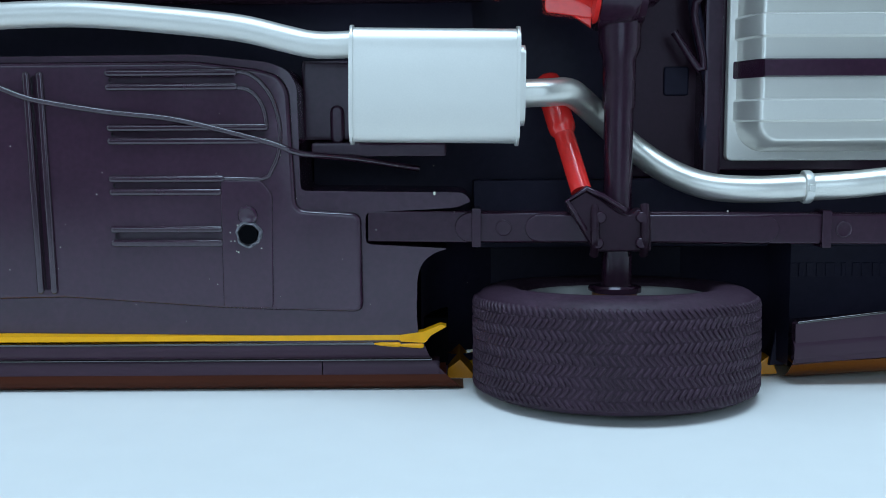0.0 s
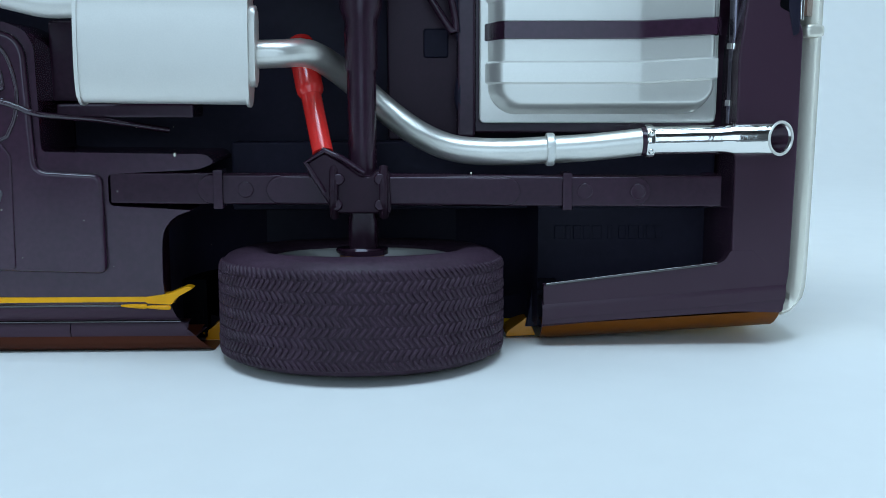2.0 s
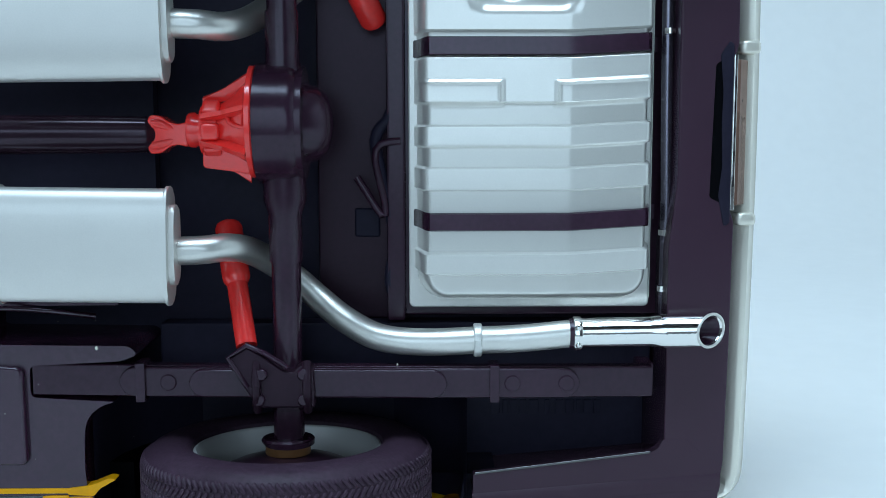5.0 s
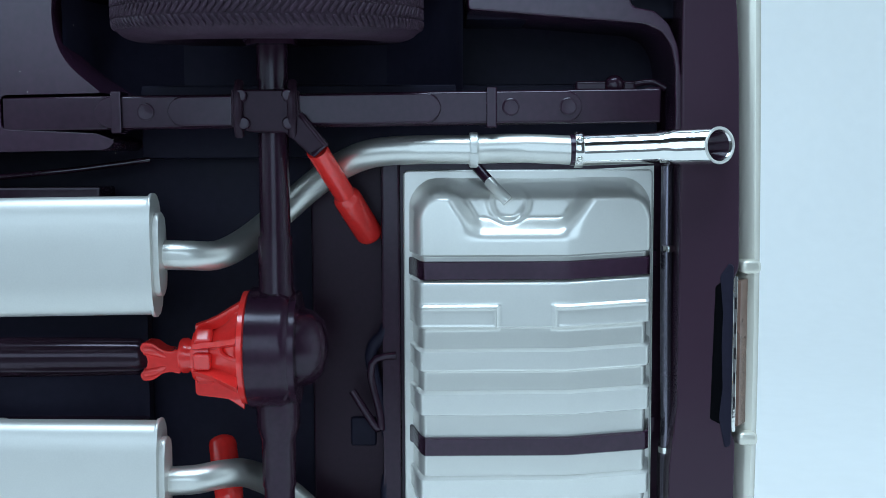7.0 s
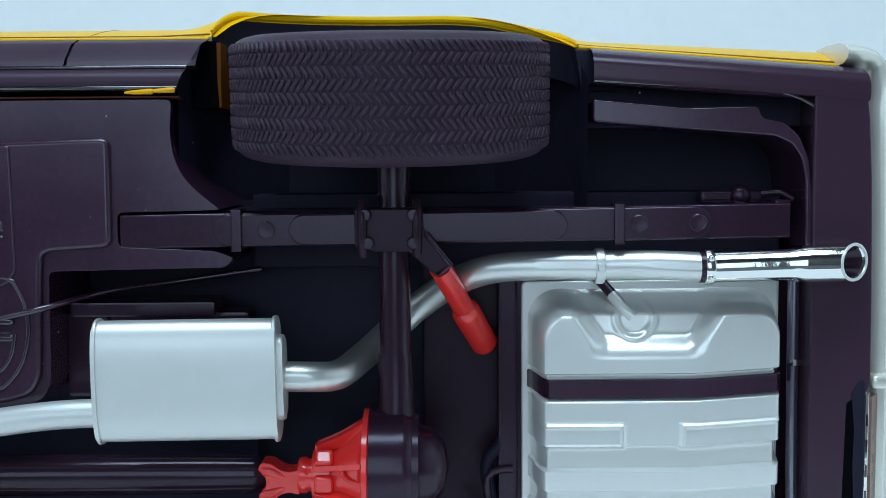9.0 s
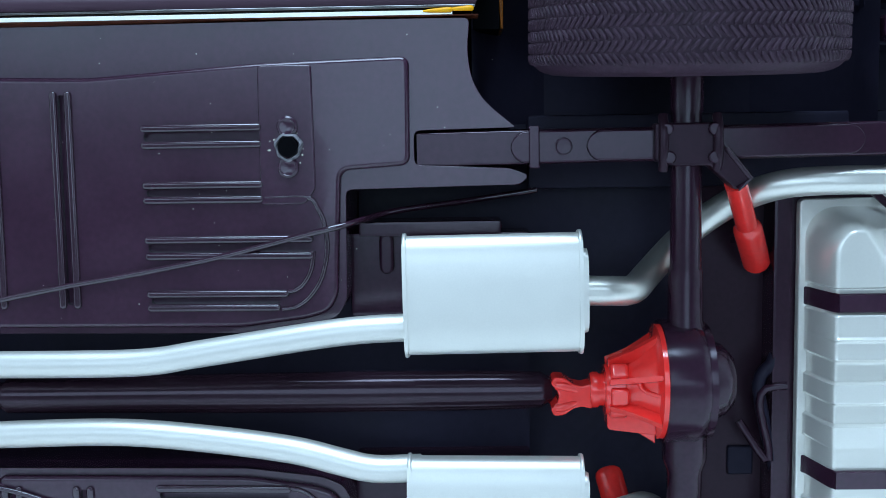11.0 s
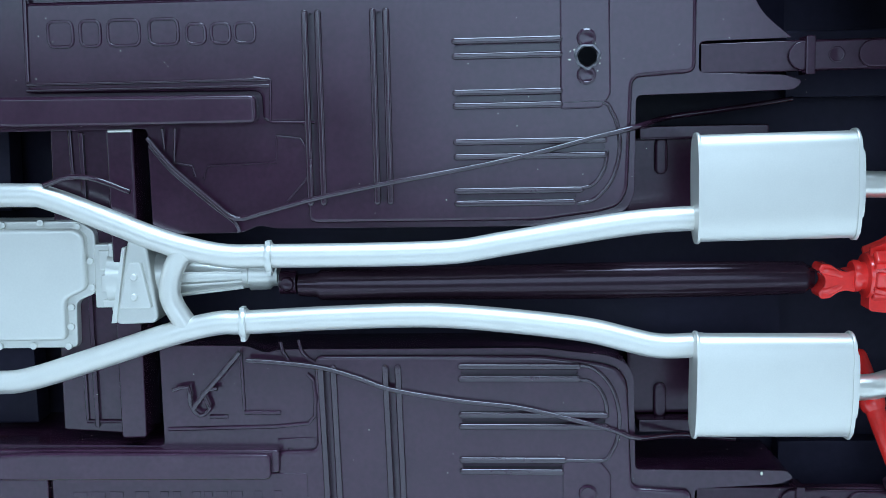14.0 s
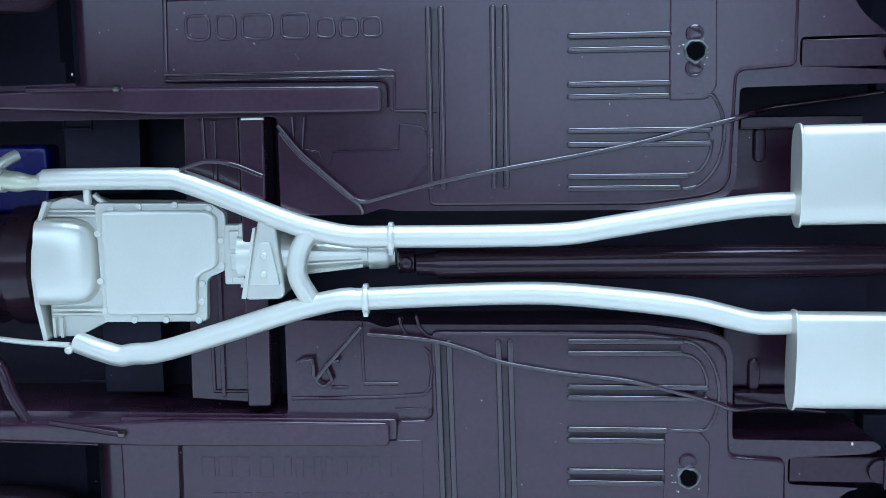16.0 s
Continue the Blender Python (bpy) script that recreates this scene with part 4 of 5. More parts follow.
for x0, z0, x1, z1, y in ((-90.2, 47.0, -87.2, 55.8, 134.9), (-87.8, 46.6, -86.1, 56.0, 134.2), (-89.3, 52.2, -87.7, 55.0, 134.3), (-89.2, 49.2, -88.0, 51.6, 134.5), (-88.9, 47.2, -86.2, 48.3, 133.8)):
    part("boss", box(x0, y, z0, x1, 140, z1, 0.3, 3), CAST, gear)
mount = part("gearbox_mount", prism(rounded([(-84.5, 56.7), (-82.1, 56.7), (-80.9, 46.1), (-81.5, 45.2), (-86.4, 45.1), (-87.0, 45.8)], 0.5), 132.5, 139, 0.8, 4), CAST, car, "gearbox mount with a silver plate")
part("mount_plate", prism(rounded([(-84.3, 53.6), (-82.7, 53.6), (-81.5, 47.4), (-85.9, 47.4)], 0.35), 131.6, 134, 0.25, 3), CAST, mount)
part("mount_fin", prism(rounded([(-85.2, 55.6), (-84.8, 55.6), (-86.5, 45.4), (-87.2, 45.4)], 0.1), 132.0, 136, 0.1), CAST, mount)
for p in ((-83.6, 131.5, 51.7), (-83.7, 131.5, 49.0)):
    part("mount_bolt", lathe([(0.3, 0.5), (-0.3, 0.5), (-0.5, 0.3), (-0.5, 0.05)], p, "y", 12), CAST, mount)

# engine corner, steering links and anti-roll bar at the nose
part("engine_block", box(-135, 147, 56.6, -120.4, 160, 67.2, 1.2, 4), BLUE, car, "deep blue engine block")
part("flywheel", lathe([(-134, 2.0), (-134, 9.0), (-129, 9.4), (-128.6, 8.2), (-125.8, 8.2), (-125.4, 9.6), (-121.2, 9.8), (-120.8, 8.8), (-118.8, 8.8), (-118.6, 2.0)], (0, 148.0, 48.4), "x", 48), SHAFT, car, "gloss black lower side of the engine")
down = part("down_pipe", tube([(-115.0, 134.2, 62.6), (-117.0, 134.3, 62.3), (-119.4, 134.4, 62.4), (-121.6, 134.8, 62.6)], lambda t: 1.5 - 0.4 * math.sin(math.pi * min(1.0, 1.3 * t)) ** 2, 18, step=0.4), PIPE_END, car, "dull silver end of the exhaust pipe")
part("pipe_flange", lathe([(-0.5, 0.4), (-0.5, 1.75), (0.3, 1.75), (0.5, 1.4)], (-122.2, 135.0, 62.6), "x", 20), CAST, down)
part("manifold_pipe", tube([(-122.4, 135.4, 62.6), (-126.0, 137.0, 62.6), (-130.5, 141.0, 63.7)], 1.2, 14), SATIN, car)
part("heat_shield", tube([(-124.2, 137.0, 64.0), (-122.6, 138.0, 65.5), (-121.6, 139.0, 66.1)], 0.9, 12), CAST, car)
link = part("steering_link", tube([(-126.4, 136.0, 39.0), (-119.9, 135.0, 38.5), (-113.6, 134.4, 38.2)], 0.42, 12), CAST, car, "thin silver link")
part("link_nut", lathe([(0.5, 0.6), (-0.5, 0.6), (-0.8, 0.3), (-0.8, 0.05)], (-113.4, 133.6, 37.7), "y", 14), CAST, link)
part("anti_roll_bar", tube([(-128.0, 137.0, 36.6), (-124.9, 136.0, 34.2), (-123.8, 136.0, 30.6), (-121.5, 136.0, 26.1)], 1.0, 12), SATIN, car)
for a, b in (((-116.4, 132.0, 75.5), (-103.5, 131.8, 75.5)), ((-116.4, 132.0, 27.1), (-105.7, 131.8, 25.4))):
    rod = part("strut_rod", tube([a, b], 0.45, 10, glide=False), SATIN, car)
    part("rod_nut", lathe([(-0.4, 0.55), (0.4, 0.55), (0.6, 0.3), (0.6, 0.05)], b, "x", 10), GLOSSBLACK, rod)

# -- lines and cables --
def over_floor(pts, lift):
    """Lifts a line a little off the rising floor."""
    return [(x, 130.1 + 0.045 * max(0.0, -20.0 - x) - lift, z) for x, z in pts]


LINE_TOP = over_floor([(-81.1, 70.0), (-78.4, 66.6), (-75.6, 64.0), (-72.4, 61.2), (-69.7, 59.2), (-66.2, 59.9), (-63.1, 60.7), (-58.7, 61.8), (-50.0, 63.5), (-41.1, 65.0), (-31.8, 66.8), (-22.8, 69.0)], 0.25) + [(-17.6, 130.0, 70.2), (-12.5, 136.0, 71.3), (-4, 139.5, 72.2), (5.0, 140.5, 73.4)]
LINE_LOW = over_floor([(-69.2, 40.1), (-64.0, 39.7), (-58.7, 39.0), (-54.0, 37.6), (-49.8, 36.1), (-41.1, 34.6), (-33.1, 33.7), (-26.8, 32.3), (-20.4, 30.6)], 0.3) + [(-17.2, 130.2, 29.4), (-11, 134, 28.6), (-3, 136.5, 27.2)]
for name, pts, r in (("brake_line", LINE_TOP, 0.36), ("brake_line", LINE_LOW, 0.36),
                     ("brake_line", over_floor([(-80.9, 69.0), (-78.3, 65.8), (-75.4, 63.2), (-72.2, 60.5), (-69.8, 58.6), (-69.4, 57.4)], 0.1), 0.3),
                     ("cable", [(-95.3, 132.4, 64.0), (-91.5, 131.8, 65.1), (-87.4, 130.4, 64.8), (-83.1, 130.4, 63.1)], 0.35),
                     ("cable", over_floor([(-70.1, 41.2), (-72.7, 38.2), (-75.4, 35.2), (-76.8, 33.4)], 0.2), 0.36)):
    part(name, tube(pts, r, 10), RUBBED, car, "thin black line along the floor")
hook = over_floor([(-79.6, 35.9), (-77.4, 36.4), (-77.2, 34.0), (-76.0, 32.4), (-74.6, 33.4), (-75.4, 35.6), (-73.4, 36.2)], 0.1)
part("cable_hook", tube(hook, 0.32, 8), RUBBED, car)

# -- fuel tank: pressed shell over its flange --
def tank_height(x, z):
    """How far the pressed shell stands out of its flange."""
    zz = z - 0.055 * max(0.0, x - 55.8)
    x0, x1, z0, z1, r = 37.6, 66.2, 29.2, 71.0, 3.6
    wave = 0.0
    for a, b in ((62.0, 71), (53.6, 59.0), (48.4, 50.9), (43.2, 45.9), (33.0, 35.6)):
        wave += smoothstep(a - 0.13, a + 0.13, zz) - smoothstep(b - 0.13, b + 0.13, zz)
    # distance to the rounded outline, which swells at each band
    x0 -= 0.35 * wave
    x1 += 0.35 * wave
    dx, dz = max(x0 + r - x, x - x1 + r, 0.0), max(z0 + r - z, z - z1 + r, 0.0)
    inside = r - math.hypot(dx, dz)
    shell = smoothstep(-0.2, 1.5 + 1.5 * smoothstep(66.0, 70.0, z), inside) ** 0.6
    h = 6.4 + 0.92 * wave - 0.055 * max(0.0, x - 55.8)
    # hollow in the top edge, round the filler
    lean = 2.2 * smoothstep(65.0, 70.0, z)
    hollow = smoothstep(43.4 - lean, 46.0 - lean, x) * (1 - smoothstep(54.6 + lean, 57.2 + lean, x)) * smoothstep(63.7, 66.7, z)
    h -= (1.5 + 0.25 * max(0.0, z - 65)) * hollow
    # two framed marks
    for a, b in ((36.0, 47.5), (54.2, 67.5)):
        u = max(a - x, x - b, 53.5 - zz, zz - 56.1)
        h += 0.34 * math.exp(-(u / 0.2) ** 2)
    # ring round the filler neck
    d = math.hypot(x - 48.9, (z - 68.2))
    h += 0.3 * math.exp(-((d - 2.2) / 0.35) ** 2)
    return h * shell


tank = bmesh.new()
nx, nz = 160, 320
grid = []
for i in range(nx + 1):
    x = 36.9 + 30.2 * i / nx
    column = [28.4 + 43.4 * j / nz + 0.055 * max(0.0, x - 55.8) for j in range(nz + 1)]
    grid.append([tank.verts.new((x, 138.0 - tank_height(x, z), z)) for z in column])
for i in range(nx):
    for j in range(nz):
        tank.faces.new((grid[i][j], grid[i + 1][j], grid[i + 1][j + 1], grid[i][j + 1]))
fuel = part("fuel_tank", tank, TANK, car, "silver pressed fuel tank with dark straps", sharp=60)
part("tank_flange", prism(rounded(rect(36.4, 27.9, 67.0, 72.0), 0.8), 137.7, 139, 0.25), TANK, fuel)
part("tank_tray", prism(rounded(rect(34.8, 26.6, 70.2, 73.0), 1.0), 139.4, 141, 0.3), SATIN, fuel)
for zc in (60.3, 39.4):
    bm = bmesh.new()
    rows = []
    for i in range(61):
        x = 36.4 + 31.2 * i / 60
        z = zc + 0.055 * max(0.0, x - 55.8)
        y = 137.9 - 7.15 * smoothstep(37.0, 39.0, x) * (1 - smoothstep(65.2, 67.0, x)) + 0.055 * max(0.0, min(x, 65.2) - 55.8)
        rows.append([bm.verts.new((x, y + dy, z + dz)) for dy, dz in ((0.25, -1.1), (0, -0.95), (0, 0.95), (0.25, 1.1), (0.6, 1.1), (0.6, -1.1))])
    for a, b in zip(rows, rows[1:]):
        for k in range(6):
            bm.faces.new((a[k - 1], a[k], b[k], b[k - 1]))
    part("tank_strap", bm, PLASTIC, fuel, "dark strap across the tank")
part("filler_neck", tube([(44.8, 137.0, 73.0), (46.0, 135.8, 71.6), (47.0, 134.6, 70.4)], 0.62, 14), SATIN, fuel, "black filler hose")
part("filler_stub", tube([(46.8, 134.9, 70.6), (47.6, 133.9, 69.6), (48.4, 133.2, 68.8), (48.9, 133.0, 68.3)], 0.72, 14), TANK, fuel)
vent = part("vent_pipe", tube([(68.3, 136.2, 72.4), (68.3, 136.0, 60), (68.4, 136.0, 50), (68.6, 136.0, 39), (68.6, 136.2, 27)], 0.7, 14), GUNMETAL, fuel, "thin gunmetal pipe beside the tank")
for z in (37.6, 30.5, 62.4):
    part("pipe_band", lathe([(-0.35, 0.6), (-0.35, 0.85), (0.35, 0.85), (0.35, 0.6)], (68.5, 136.0, z), "z", 16), CHROME, vent)
# pressed shapes on the dark floor before the tank
for pts in ([(35.2, 70), (34.6, 62), (34.4, 53), (33.0, 50.8), (32.2, 49), (33.0, 44), (34.0, 40), (34.6, 36), (34.0, 31), (35.4, 27)],):
    part("floor_bead", tube([(x, 139.4, z) for x, z in pts], 0.8, 10), DEEP, car)
for z in (45.6,):
    part("vent_hose", tube([(35.4, 138.4, z + 3.4), (32.9, 138.6, z + 3.0), (32.2, 138.8, z + 1.0), (33.4, 138.8, z - 4.6), (33.0, 138.8, z - 6.0), (29.8, 139.4, z - 1.2)], 0.5, 10), SATIN, car, "thin black hose")
part("rear_wall", box(33.6, 138.6, 26, 36.0, 145, 73.5, 0.5), SATIN, car)

part("boot_floor", prism(rounded(rect(24.5, 25.5, 34.2, 74.5), 0.6), 143.2, 144.6, 0.3), CLAMP, car, "dark floor before the tank")
part("floor_slot", prism(rounded(rect(29.3, 36.4, 32.6, 40.2), 0.4), 142.7, 144, 0.3), DEEP, car)

# muffler-side floor shapes
for s in (1, -1):
    zc = 66.2 if s > 0 else 2 * MID - 66.2
    part("floor_bead", prism(stadium((-13.3, zc - 1.6), (-13.3, zc + 1.6), 1.8), 136.1, 140, 0.45, 4), SATIN, car)
    z1 = 60.5 if s > 0 else 2 * MID - 60.5
    part("tunnel_side", box(-17.8, 136.8, min(z1, zc) - 2, 4, 142, max(z1, zc) + 2.5, 0.6), SATIN, car)

# -- body shell --
BODY = 50.2


def side_z(w, s):
    """Height of the body skin w millimetres outside the middle; the lower side rests on the table."""
    if s > 0:
        return BODY + w
    z = BODY - w
    return z if z > 2.5 else -0.35 + 2.85 * math.exp((z - 2.5) / 2.85)


def strip(x0, x1, section, s, n=30, taper=None, end=None, resting=False):
    """A skin along x with a section of (y, w)."""
    bm = bmesh.new()
    rows = []
    for i in range(n + 1):
        x = x0 + (x1 - x0) * i / n
        k = taper(x) if taper else 0.0
        rows.append([bm.verts.new((end(w) if end and i == n else x, y, max(-0.45, BODY - w - k) if resting else side_z(w + k, s))) for y, w in section])
    for a, b in zip(rows, rows[1:]):
        for j in range(len(section) - 1):
            bm.faces.new((a[j], a[j + 1], b[j + 1], b[j]))
    return bm


def slant(w):
    """The sill and the lower panel end on one slanted line before the wheel."""
    return -2.6 + 0.385 * (w - 44.0)


def waist(x):
    """Half width at the top of the black paint, and at the widest of the yellow."""
    low = 50.5 if x < 0 else 50.5 - 1.3 * min(1.0, x / 43.0) - 0.078 * max(0.0, x - 43.0)
    flare = 1.85 * smoothstep(-5.0, 2.5, x) * (1 - smoothstep(31.0, 47.0, x))
    wide = 52.6 - 1.9 * smoothstep(26.0, 46.0, x) - 0.052 * max(0.0, x - 46.0) + flare
    return low, wide


def arch_edge(x):
    """Where the yellow skin begins: at the black paint, or at the edge of a wheel opening."""
    edge = 138.6
    for xc in (21.6, -130.5):
        d = abs(x - xc)
        if d < 21.8:
            edge = max(edge, 134.5 + 15.5 * math.sqrt(1 - (d / 21.8) ** 2))
    return edge


shell = new("body_shell")
shell.parent = car
shell["label"] = "yellow painted body with black lower sides"
for s in (1, -1):
    part("sill", strip(-150, -2.0, [(132.5, 43.2), (130.9, 43.4), (130.8, 44.0 if s < 0 else 43.55), (131.6, 44.3 if s < 0 else 43.6)], s), SILL if s < 0 else OCHRE, shell, "thin yellow sill flange" if s < 0 else "thin sill flange, its yellow browned for shade")
    for x0, x1, w in (((-8.6, -5.4, 44.50), (-5.8, -2.5, 44.66)) if s < 0 else ((-8.2, -5.0, 43.95), (-5.4, -2.6, 44.1))):
        part("sill_chip", tube([(x0, 131.0, side_z(w, s)), ((x0 + x1) / 2, 130.9, side_z(w + 0.05, s)), (x1 - 0.4, 130.9, side_z(w + 0.1, s)), (x1, 131.0, side_z(w + 0.1, s))], lambda t: 0.12 + 0.26 * t ** 0.5 * (1 - 0.5 * t ** 6), 8), SILL, shell, "chipped yellow paint")
    if s < 0:
        tip = [(-5.5, 44.2), (-2.3, 44.4), (-1.6, 43.5), (0.5, 42.3), (-0.4, 42.1), (-2.6, 43.0), (-5.5, 43.4)]
        part("sill_end", prism(rounded([(x, BODY + s * w) for x, w in tip], 0.3), 130.75, 132.6, 0.15), SILL, shell)
    part("rocker", strip(-150, -1.6, [(133.0, 44.3), (131.2, 44.5), (130.9, 45.2), (131.2, 46.0), (132.0, 46.6), (133.6, 46.8)], s, end=slant), BLACKPAINT, shell, "satin black rocker panel")
    for x0, x1 in ((-150, -15.4), (-15.05, 0.0)) if s > 0 else ((-150, -15.26), (-15.16, 0.0)):
        if s > 0:
            bm = strip(x0, x1, [(133.6, 46.7), (132.2, 47.0), (132.8, 47.8), (135.2, 49.8), (137.4, 50.5), (138.8, 50.5)], s, end=slant if x1 == 0.0 else None)
        else:
            bm = strip(x0, x1, [(133.6, 46.7), (131.9, 46.9), (131.5, 47.6), (131.8, 48.7), (138.0, 48.9)], s, end=(lambda w: -1.5 + 0.95 * (w - 46.7)) if x1 == 0.0 else None, resting=True)
        part("lower_panel", bm, BLACKPAINT, shell, "satin black lower door panel")
    if s < 0:
        # lowest turn of the yellow skin, painted brown to stand for its shade
        part("sealed_edge", strip(-150, 1.0, [(138.0, 48.5), (131.75, 48.6), (131.7, 49.3), (132.0, 50.0), (132.8, 50.6), (138.0, 50.65)], s, end=lambda w: 0.3 + 1.1 * max(0.0, w - 48.6), resting=True), OCHRE, shell, "turned-under yellow skin, browned for its shade on the table")
    # glossy tubes added along the panel edges to draw their highlights
    for y, w, r in ((132.3, 46.85, 0.26), (131.15, 44.5, 0.24)):
        part("panel_bead", tube([(-150, y, side_z(w, s)), (-15.2, y, side_z(w, s)), (slant(w), y, side_z(w, s))], r, 8, glide=False), GLOSSBLACK, shell, "added glossy tube for the highlight on the panel edge")
    part("seam_backing", strip(-18, -12, [(133.4, 46.6), (133.3, 47.7), (135.5, 49.5), (137.8, 50.2), (139.5, 50.2)], s, 2), DEEP, shell)
    seam = [(-15.2 + 0.3 * (y - 138.6), y, side_z(waist(-14)[0] + (waist(-14)[1] - waist(-14)[0]) * math.sin(math.pi / 2 * min(1.0, (y - 138.0) / 9)) - 0.05, s)) for y in (138.6, 140, 142, 144, 146, 148, 151)]
    part("door_seam", tube(seam, 0.10, 8), BRASS, shell, "thin seam behind the door")
    # block painted near-black for the shade between panel ends and wheel opening
    part("sill_filler", prism([(x, BODY + s * w) for x, w in ((-5.0, 42.6), (0.6, 42.6), (0.6, 50.35), (-5.0, 50.35))], 138.4, 152, 0), HOLLOW, shell, "block in near-black for the shaded gap before the wheel")
    # edge of the yellow skin, in its shade-toned colours
    edge = [(0.75, 42.6), (1.05, 42.6), (1.1, 50.2), (0.3, 50.2)] if s > 0 else [(0.4, 49.6), (2.2, 48.2), (4.4, 50.75), (0.2, 50.75)]
    part("arch_return", prism([(x, BODY + s * w) for x, w in edge], 138.4, 149, 0.1), AMBER if s > 0 else ORANGE, shell, "narrow edge of the wheel opening, shade toned into its yellow")
    # yellow skin above the black, with the wheel openings left out
    bm = bmesh.new()
    rows = []
    for i in range(161):
        x = -150 + 225.0 * i / 160
        low, wide = waist(x)
        start, col = arch_edge(x), []
        for j in range(17):
            yy = max(138.6 + 27 * j / 16, start)
            w = low + (wide - low) * math.sin(math.pi / 2 * min(1.0, (yy - 138.0) / 9)) - 0.06 * max(0, yy - 152)
            col.append(bm.verts.new((x, yy, side_z(w, s))))
        rows.append(col)
    for a, b in zip(rows, rows[1:]):
        for j in range(16):
            if (a[j].co - a[j + 1].co).length > 1e-5 or (b[j].co - b[j + 1].co).length > 1e-5:
                bm.faces.new((a[j], a[j + 1], b[j + 1], b[j]))
    bmesh.ops.remove_doubles(bm, verts=bm.verts, dist=1e-4)
    part("side_skin", bm, YELLOW, shell, "yellow body side", sharp=50)
    # bead along the lower edge of the yellow, with its shadow gap drawn as a brown line
    for x0, x1 in ((-150.0, -0.3), (43.2, 74.4)):
        bead, groove = [], []
        for i in range(25):
            x = x0 + (x1 - x0) * i / 24
            low, wide = waist(x)
            bead.append((x, 138.5, side_z(low + 0.12, s)))
            groove.append((x, 139.15, side_z(low + (wide - low) * math.sin(math.pi / 2 * 1.15 / 9) + 0.12, s)))
        part("lower_bead", tube(bead, 0.28, 8, glide=False), YELLOW, shell, "yellow bead over the black paint")
        part("fine_groove", tube(groove, 0.1, 6, glide=False), BRASS, shell, "brown line for the shadow gap over the bead")
    # rolled lip of the wheel arch and the flange turned in behind it
    lip, turned = [], []
    for i in range(2, 79):
        a = math.pi * i / 80
        x = 21.6 - 21.6 * math.cos(a)
        yy = 136.6 + 13.4 * math.sin(a) ** 0.8
        low, wide = waist(x)
        w = low + (wide - low) * math.sin(math.pi / 2 * min(1.0, max(0.0, yy - 136.0) / 9))
        lip.append((x, yy, side_z(w - 0.35, s)))
        turned.append((x, yy, w))
    part("arch_lip", tube(lip, lambda t: 0.16 + 0.34 * min(1.0, 8 * t, 8 * (1 - t)), 10), YELLOW, shell, "yellow rolled lip of the wheel arch")
    for a, b, paint, label in ((0.4, 1.0, YELLOW, "yellow turned edge of the wheel arch"), (1.0, 5.5, DEEP, "black inner edge of the wheel arch")):
        bm = bmesh.new()
        rows = [[bm.verts.new((x, yy, side_z(w - d, s))) for d in (a, b)] for x, yy, w in turned]
        for p, q in zip(rows, rows[1:]):
            bm.faces.new((p[0], p[1], q[1], q[0]))
        part("arch_flange", bm, paint, shell, label)
    # quarter panel behind the wheel, its front end rounded in
    part("quarter_lower", strip(44.2, 75.3, [(150.0, 44.7), (133.0, 44.8), (132.4, 45.1), (132.2, 45.8), (132.25, 46.8), (132.7, 47.6), (133.5, 48.2), (134.8, 48.7), (137.0, 49.1), (138.8, 49.2)], s, 20, lambda x: -0.078 * max(0, x - 44)), VALANCE, shell, "satin black lower quarter panel")
    if s < 0:
        part("sealed_edge", strip(44.3, 75.0, [(138.0, 47.6), (133.3, 47.8), (134.0, 48.7), (135.2, 49.6), (136.6, 50.3), (138.6, 50.6)], s, 20, lambda x: -0.055 * max(0, x - 46), resting=True), AMBER, shell, "turned-under yellow skin, browned for its shade on the table")
    if s < 0:
        face = [(44.3, 7.6), (66.4, 10.2), (67.5, 10.8), (68.1, 12.0), (71.0, 12.0), (75.2, 8.0), (75.1, 3.9), (69.4, 4.1), (44.4, 2.6)]
        part("quarter_face", prism(rounded(face, [0.2, 0.4, 0.4, 0.4, 0.2, 0.2, 0.6, 0.6, 0.2]), 132.43, 134, 0.04, 2), VALANCE, shell, "satin black lower quarter panel")
    part("quarter_end", prism([(x, BODY + s * w) for x, w in ((42.6, 49.0), (47.5, 48.9), (47.5, 44.0), (43.4, 44.0))], 137.2, 150, 0.3), DEEP, shell, "black front end of the quarter panel")
    if s < 0:
        part("quarter_wedge", prism(rounded([(x, BODY + s * w) for x, w in ((40.0, 50.5), (40.2, 49.8), (43.2, 47.6), (43.9, 47.7), (43.4, 48.8), (44.0, 50.3))], 0.25), 138.0, 146, 0.3), ORANGE, shell, "small yellow wedge behind the wheel, toned orange for shade")
    if s > 0:
        part("quarter_bead", tube([(44.3, 132.6, 95.2), (52.5, 132.6, 94.7), (61.3, 132.6, 94.2), (65.2, 132.6, 93.8), (67.6, 132.6, 93.0), (69.0, 132.6, 92.2)], 0.2, 8), GLOSSBLACK, shell, "glossy inner edge of the quarter panel")
part("quarter_bead", tube([(44.6, 132.5, 7.75), (55.0, 132.45, 9.0), (66.4, 132.45, 10.35)], 0.2, 8), GLOSSBLACK, shell, "glossy inner edge of the quarter panel")
# dark plate that closes the shell and stands for its unlit inside
part("inner_body", box(-149, 152, 4, 75, 153, 96, 0), DEEP, shell, "closing plate, darkened as the shaded inside of the body")
part("deck", box(-150, 165, 6, 76, 166, 95, 0), YELLOW, shell, "yellow upper body")
part("nose_wall", box(-151, 131, 2, -149.5, 166, 98, 0), YELLOW, shell)
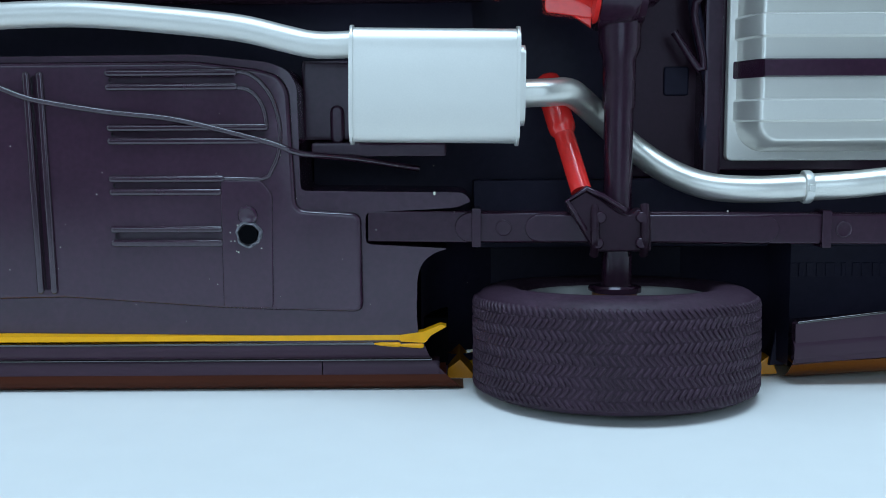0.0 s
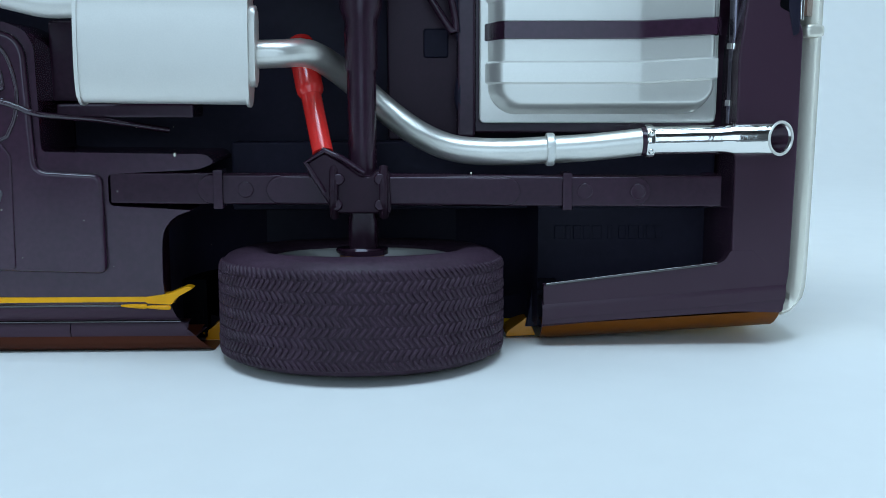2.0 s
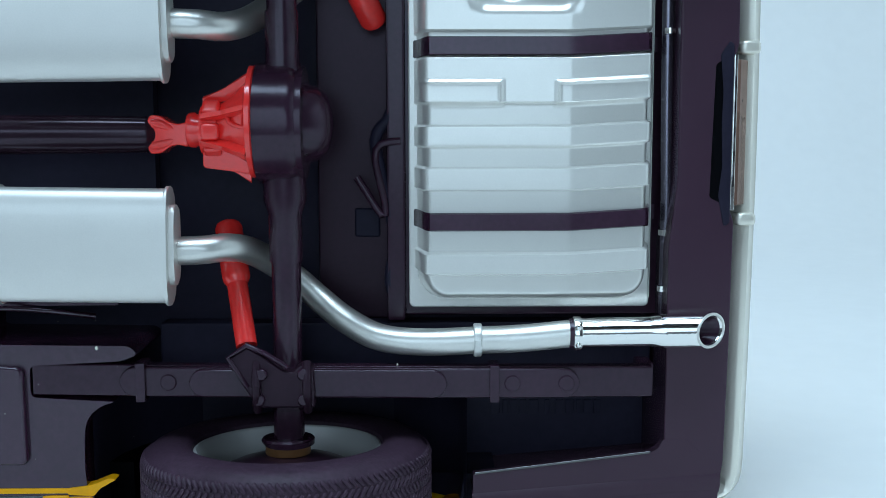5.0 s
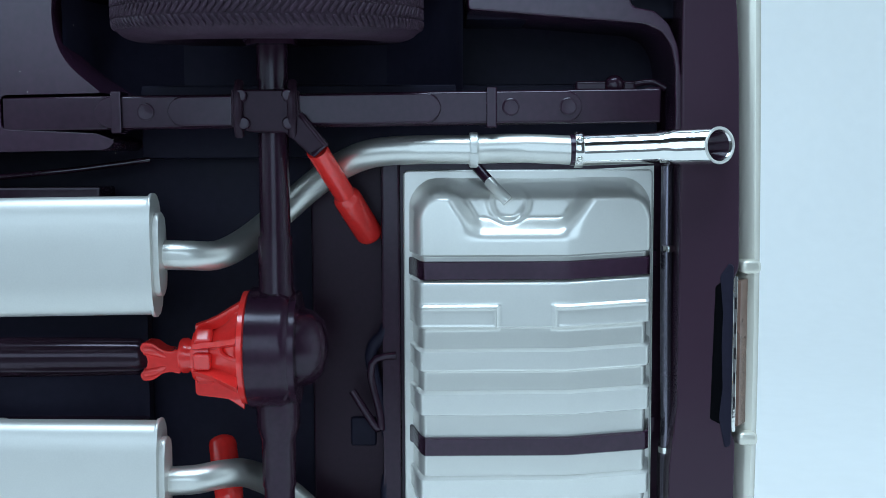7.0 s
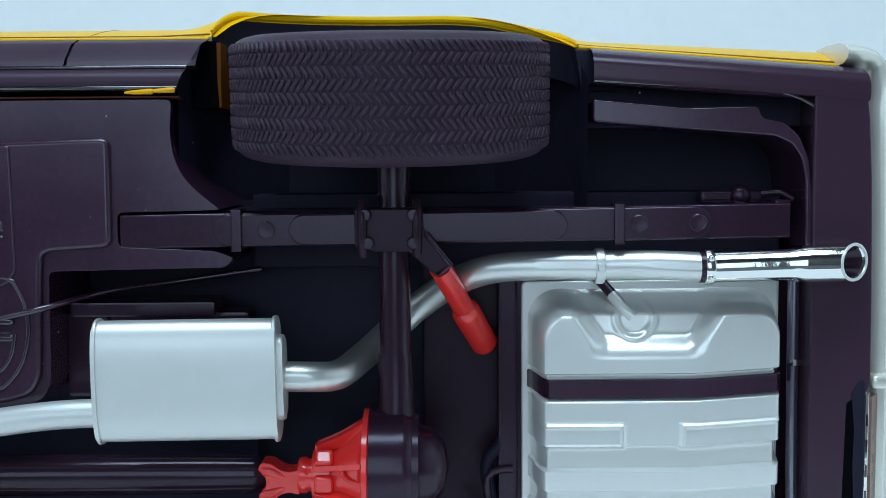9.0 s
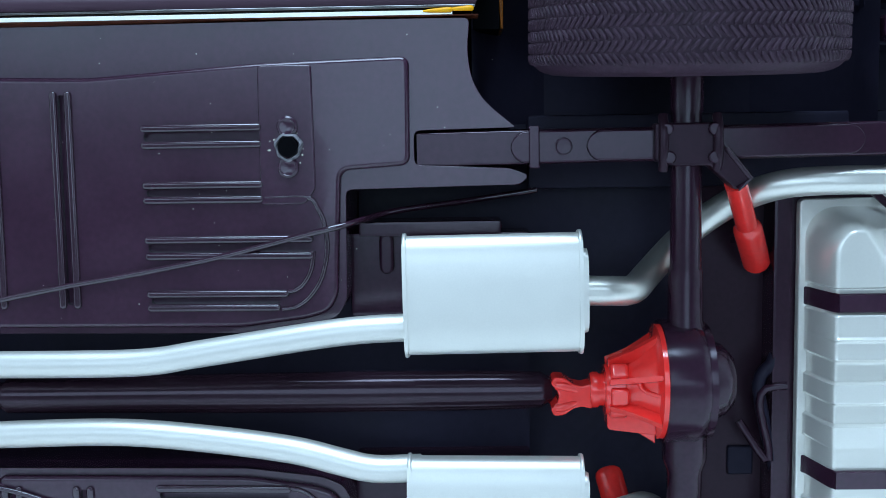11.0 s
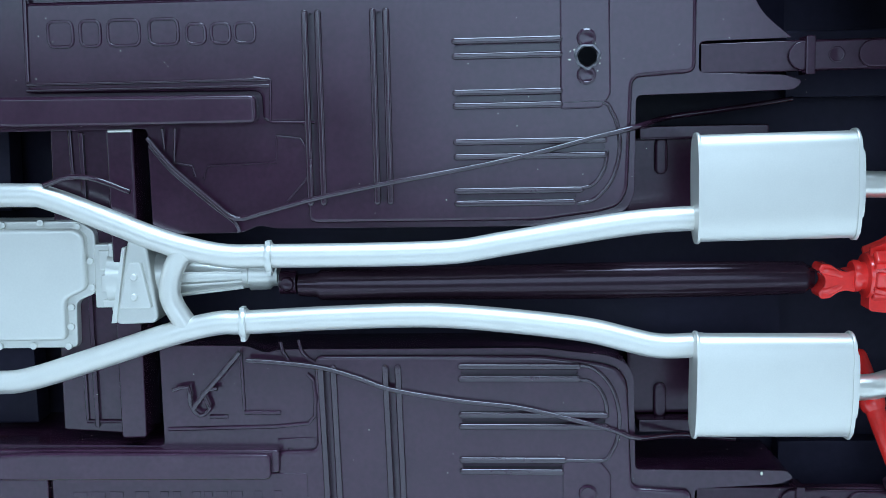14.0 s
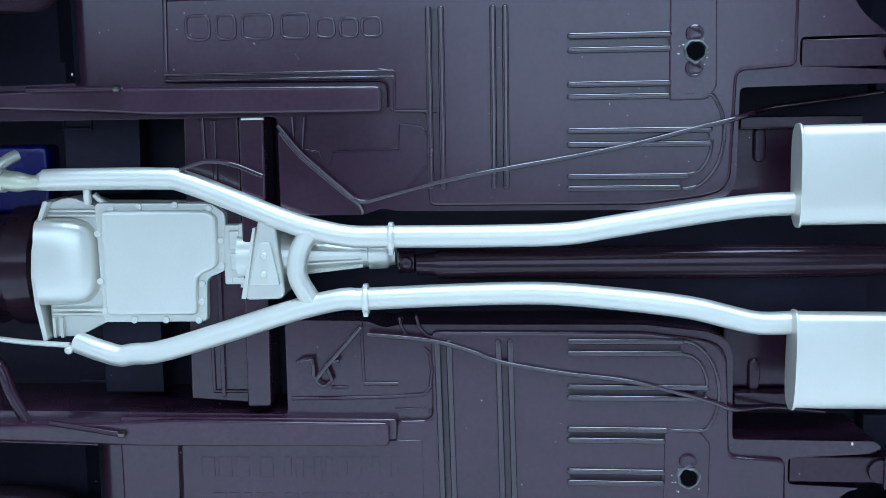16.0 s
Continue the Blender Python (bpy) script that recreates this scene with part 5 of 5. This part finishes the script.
# rear valance with a rounded lower corner
VAL = [(68.2, 6.6), (68.2, 36.0), (69.1, 44.0), (69.1, 93.8), (75.0, 93.9), (75.4, 91), (75.8, 84), (76.1, 70), (76.2, 60.2), (75.5, 58.8), (75.3, 41.2), (76.1, 39.4), (76.0, 24), (75.7, 9), (75.2, 5.6)]
part("valance", prism(rounded(VAL, 0.6), 132.45, 152, 0.25, 4), VALANCE, shell, "glossy dark rear valance")

# chrome bumper bar, its ends wrapped round the corners
def bumper_line():
    line = [(73.6, 98.7), (75.4, 98.6), (76.9, 98.1), (77.9, 97.1), (78.3, 95.6), (78.4, 94.0), (78.4, 92.0)]
    low = [(78.4, 8.4), (78.3, 6.8), (78.0, 5.5), (77.5, 4.5), (76.8, 3.8), (75.8, 3.4)]
    n = 44
    return line[:-1] + [(78.4 + 0.5 * math.sin(math.pi * i / n), 92.0 + (8.4 - 92.0) * i / n) for i in range(n + 1)] + low[1:]


bm = bmesh.new()
prof = [(-1.6, 146.5), (-2.3, 138.0), (-2.1, 136.0), (-1.3, 134.9), (-0.2, 134.6), (0.7, 135.6), (1.4, 138.0), (1.6, 142.0), (1.3, 145.5), (0.4, 147.0)]
line = bumper_line()
rows = []
for i, (x, z) in enumerate(line):
    a, b = Vector(line[max(i - 1, 0)]), Vector(line[min(i + 1, len(line) - 1)])
    d = (b - a).normalized()
    out = Vector((-d.y, d.x))
    k = 0.7 if i < 4 or i > len(line) - 4 else 0.85 if i < 6 else 1.0
    rows.append([bm.verts.new((x + out.x * dx * k, y, z + out.y * dx * k)) for dx, y in prof])
for a, b in zip(rows, rows[1:]):
    for k in range(len(prof)):
        bm.faces.new((a[k - 1], a[k], b[k], b[k - 1]))
bm.faces.new(rows[0][::-1]), bm.faces.new(rows[-1])
bumper = part("rear_bumper", bm, PLATED, shell, "bright plated rear bumper")

# number plate, tilted under the bumper between two chrome lamps, in a black bracket
def slanted(points, z0, z1):
    """A bar along z with its section given in x and y."""
    bm = bmesh.new()
    ends = [[bm.verts.new((x, y, z)) for x, y in points] for z in (z0, z1)]
    bm.faces.new(ends[0]), bm.faces.new(ends[1][::-1])
    for i in range(len(points)):
        bm.faces.new((ends[0][i - 1], ends[0][i], ends[1][i], ends[1][i - 1]))
    bmesh.ops.bevel(bm, geom=list(bm.edges), offset=0.1, segments=2, profile=0.6, affect="EDGES", clamp_overlap=True)
    return bm


plate = part("number_plate", slanted([(75.9, 132.9), (76.5, 132.8), (78.2, 135.2), (77.8, 136.4)], 41.2, 58.8), PALE, car, "number plate tilted under the bumper, brown reflection in its colour")
part("plate_rim", slanted([(75.7, 132.6), (76.1, 132.6), (76.3, 133.2), (75.8, 133.2)], 40.6, 59.4), CHROME, plate)
for k in range(5):
    part("plate_bar", box(75.78, 132.5, 43.4 + 3.0 * k, 76.02, 132.9, 44.8 + 3.0 * k, 0.05), GLOSSBLACK, plate)
part("plate_bracket", prism(rounded([(74.8, 38.6), (75.6, 39.0), (75.6, 60.6), (75.0, 61.0), (73.9, 59.4), (74.3, 55.0), (74.2, 51), (74.4, 46.0), (74.0, 42.4)], 0.4), 132.3, 142, 0.3), DEEP, shell, "black plate bracket")
# thin black patch that stands for the dark cut-out in the valance
part("bracket_foot", prism(rounded([(73.0, 42.2), (75.0, 41.2), (75.2, 59.4), (73.4, 58.2)], 0.3), 132.38, 142, 0.2), HOLLOW, shell)
for z in (39.4, 60.3):
    part("plate_lamp", box(76.7, 133.4, z - 0.8, 79.2, 139, z + 0.8, 0.7, 4), PLATED, shell, "small chrome lamp")

# stray flecks of pale paint on the underside
for x, y, z, r in ((-1.0, 129.9, 24.5, 0.22), (35.0, 131.0, 22.0, 0.16), (-110.6, 134.0, 77.6, 0.2), (50.0, 136.0, 94.0, 0.14)):
    fleck = bmesh.new()
    bmesh.ops.create_icosphere(fleck, subdivisions=2, radius=r)
    for v in fleck.verts:
        v.co = Vector((x + v.co.x * 0.8, y + v.co.y * 0.6, z + v.co.z * 1.2))
    part("paint_fleck", fleck, PLATED, car, "tiny pale fleck of paint")

# fine dust and lint lying on the floor plates and the springs, too small to count
speck = random.Random(21)
dust = bmesh.new()
for k in range(150):
    x, z = speck.uniform(-112, 5), speck.choice((speck.uniform(58, 92), speck.uniform(8, 41)))
    r = speck.choice((0.04, 0.05, 0.06, 0.08))
    made = bmesh.ops.create_icosphere(dust, subdivisions=1, radius=r)["verts"]
    bmesh.ops.translate(dust, vec=(x, 130.1 + 0.045 * max(0.0, -20.0 - x) - 0.02, z), verts=made)
lint = part("dust", dust, PLATED, car, "pale specks of dust")
lint["kind"] = "stuff"
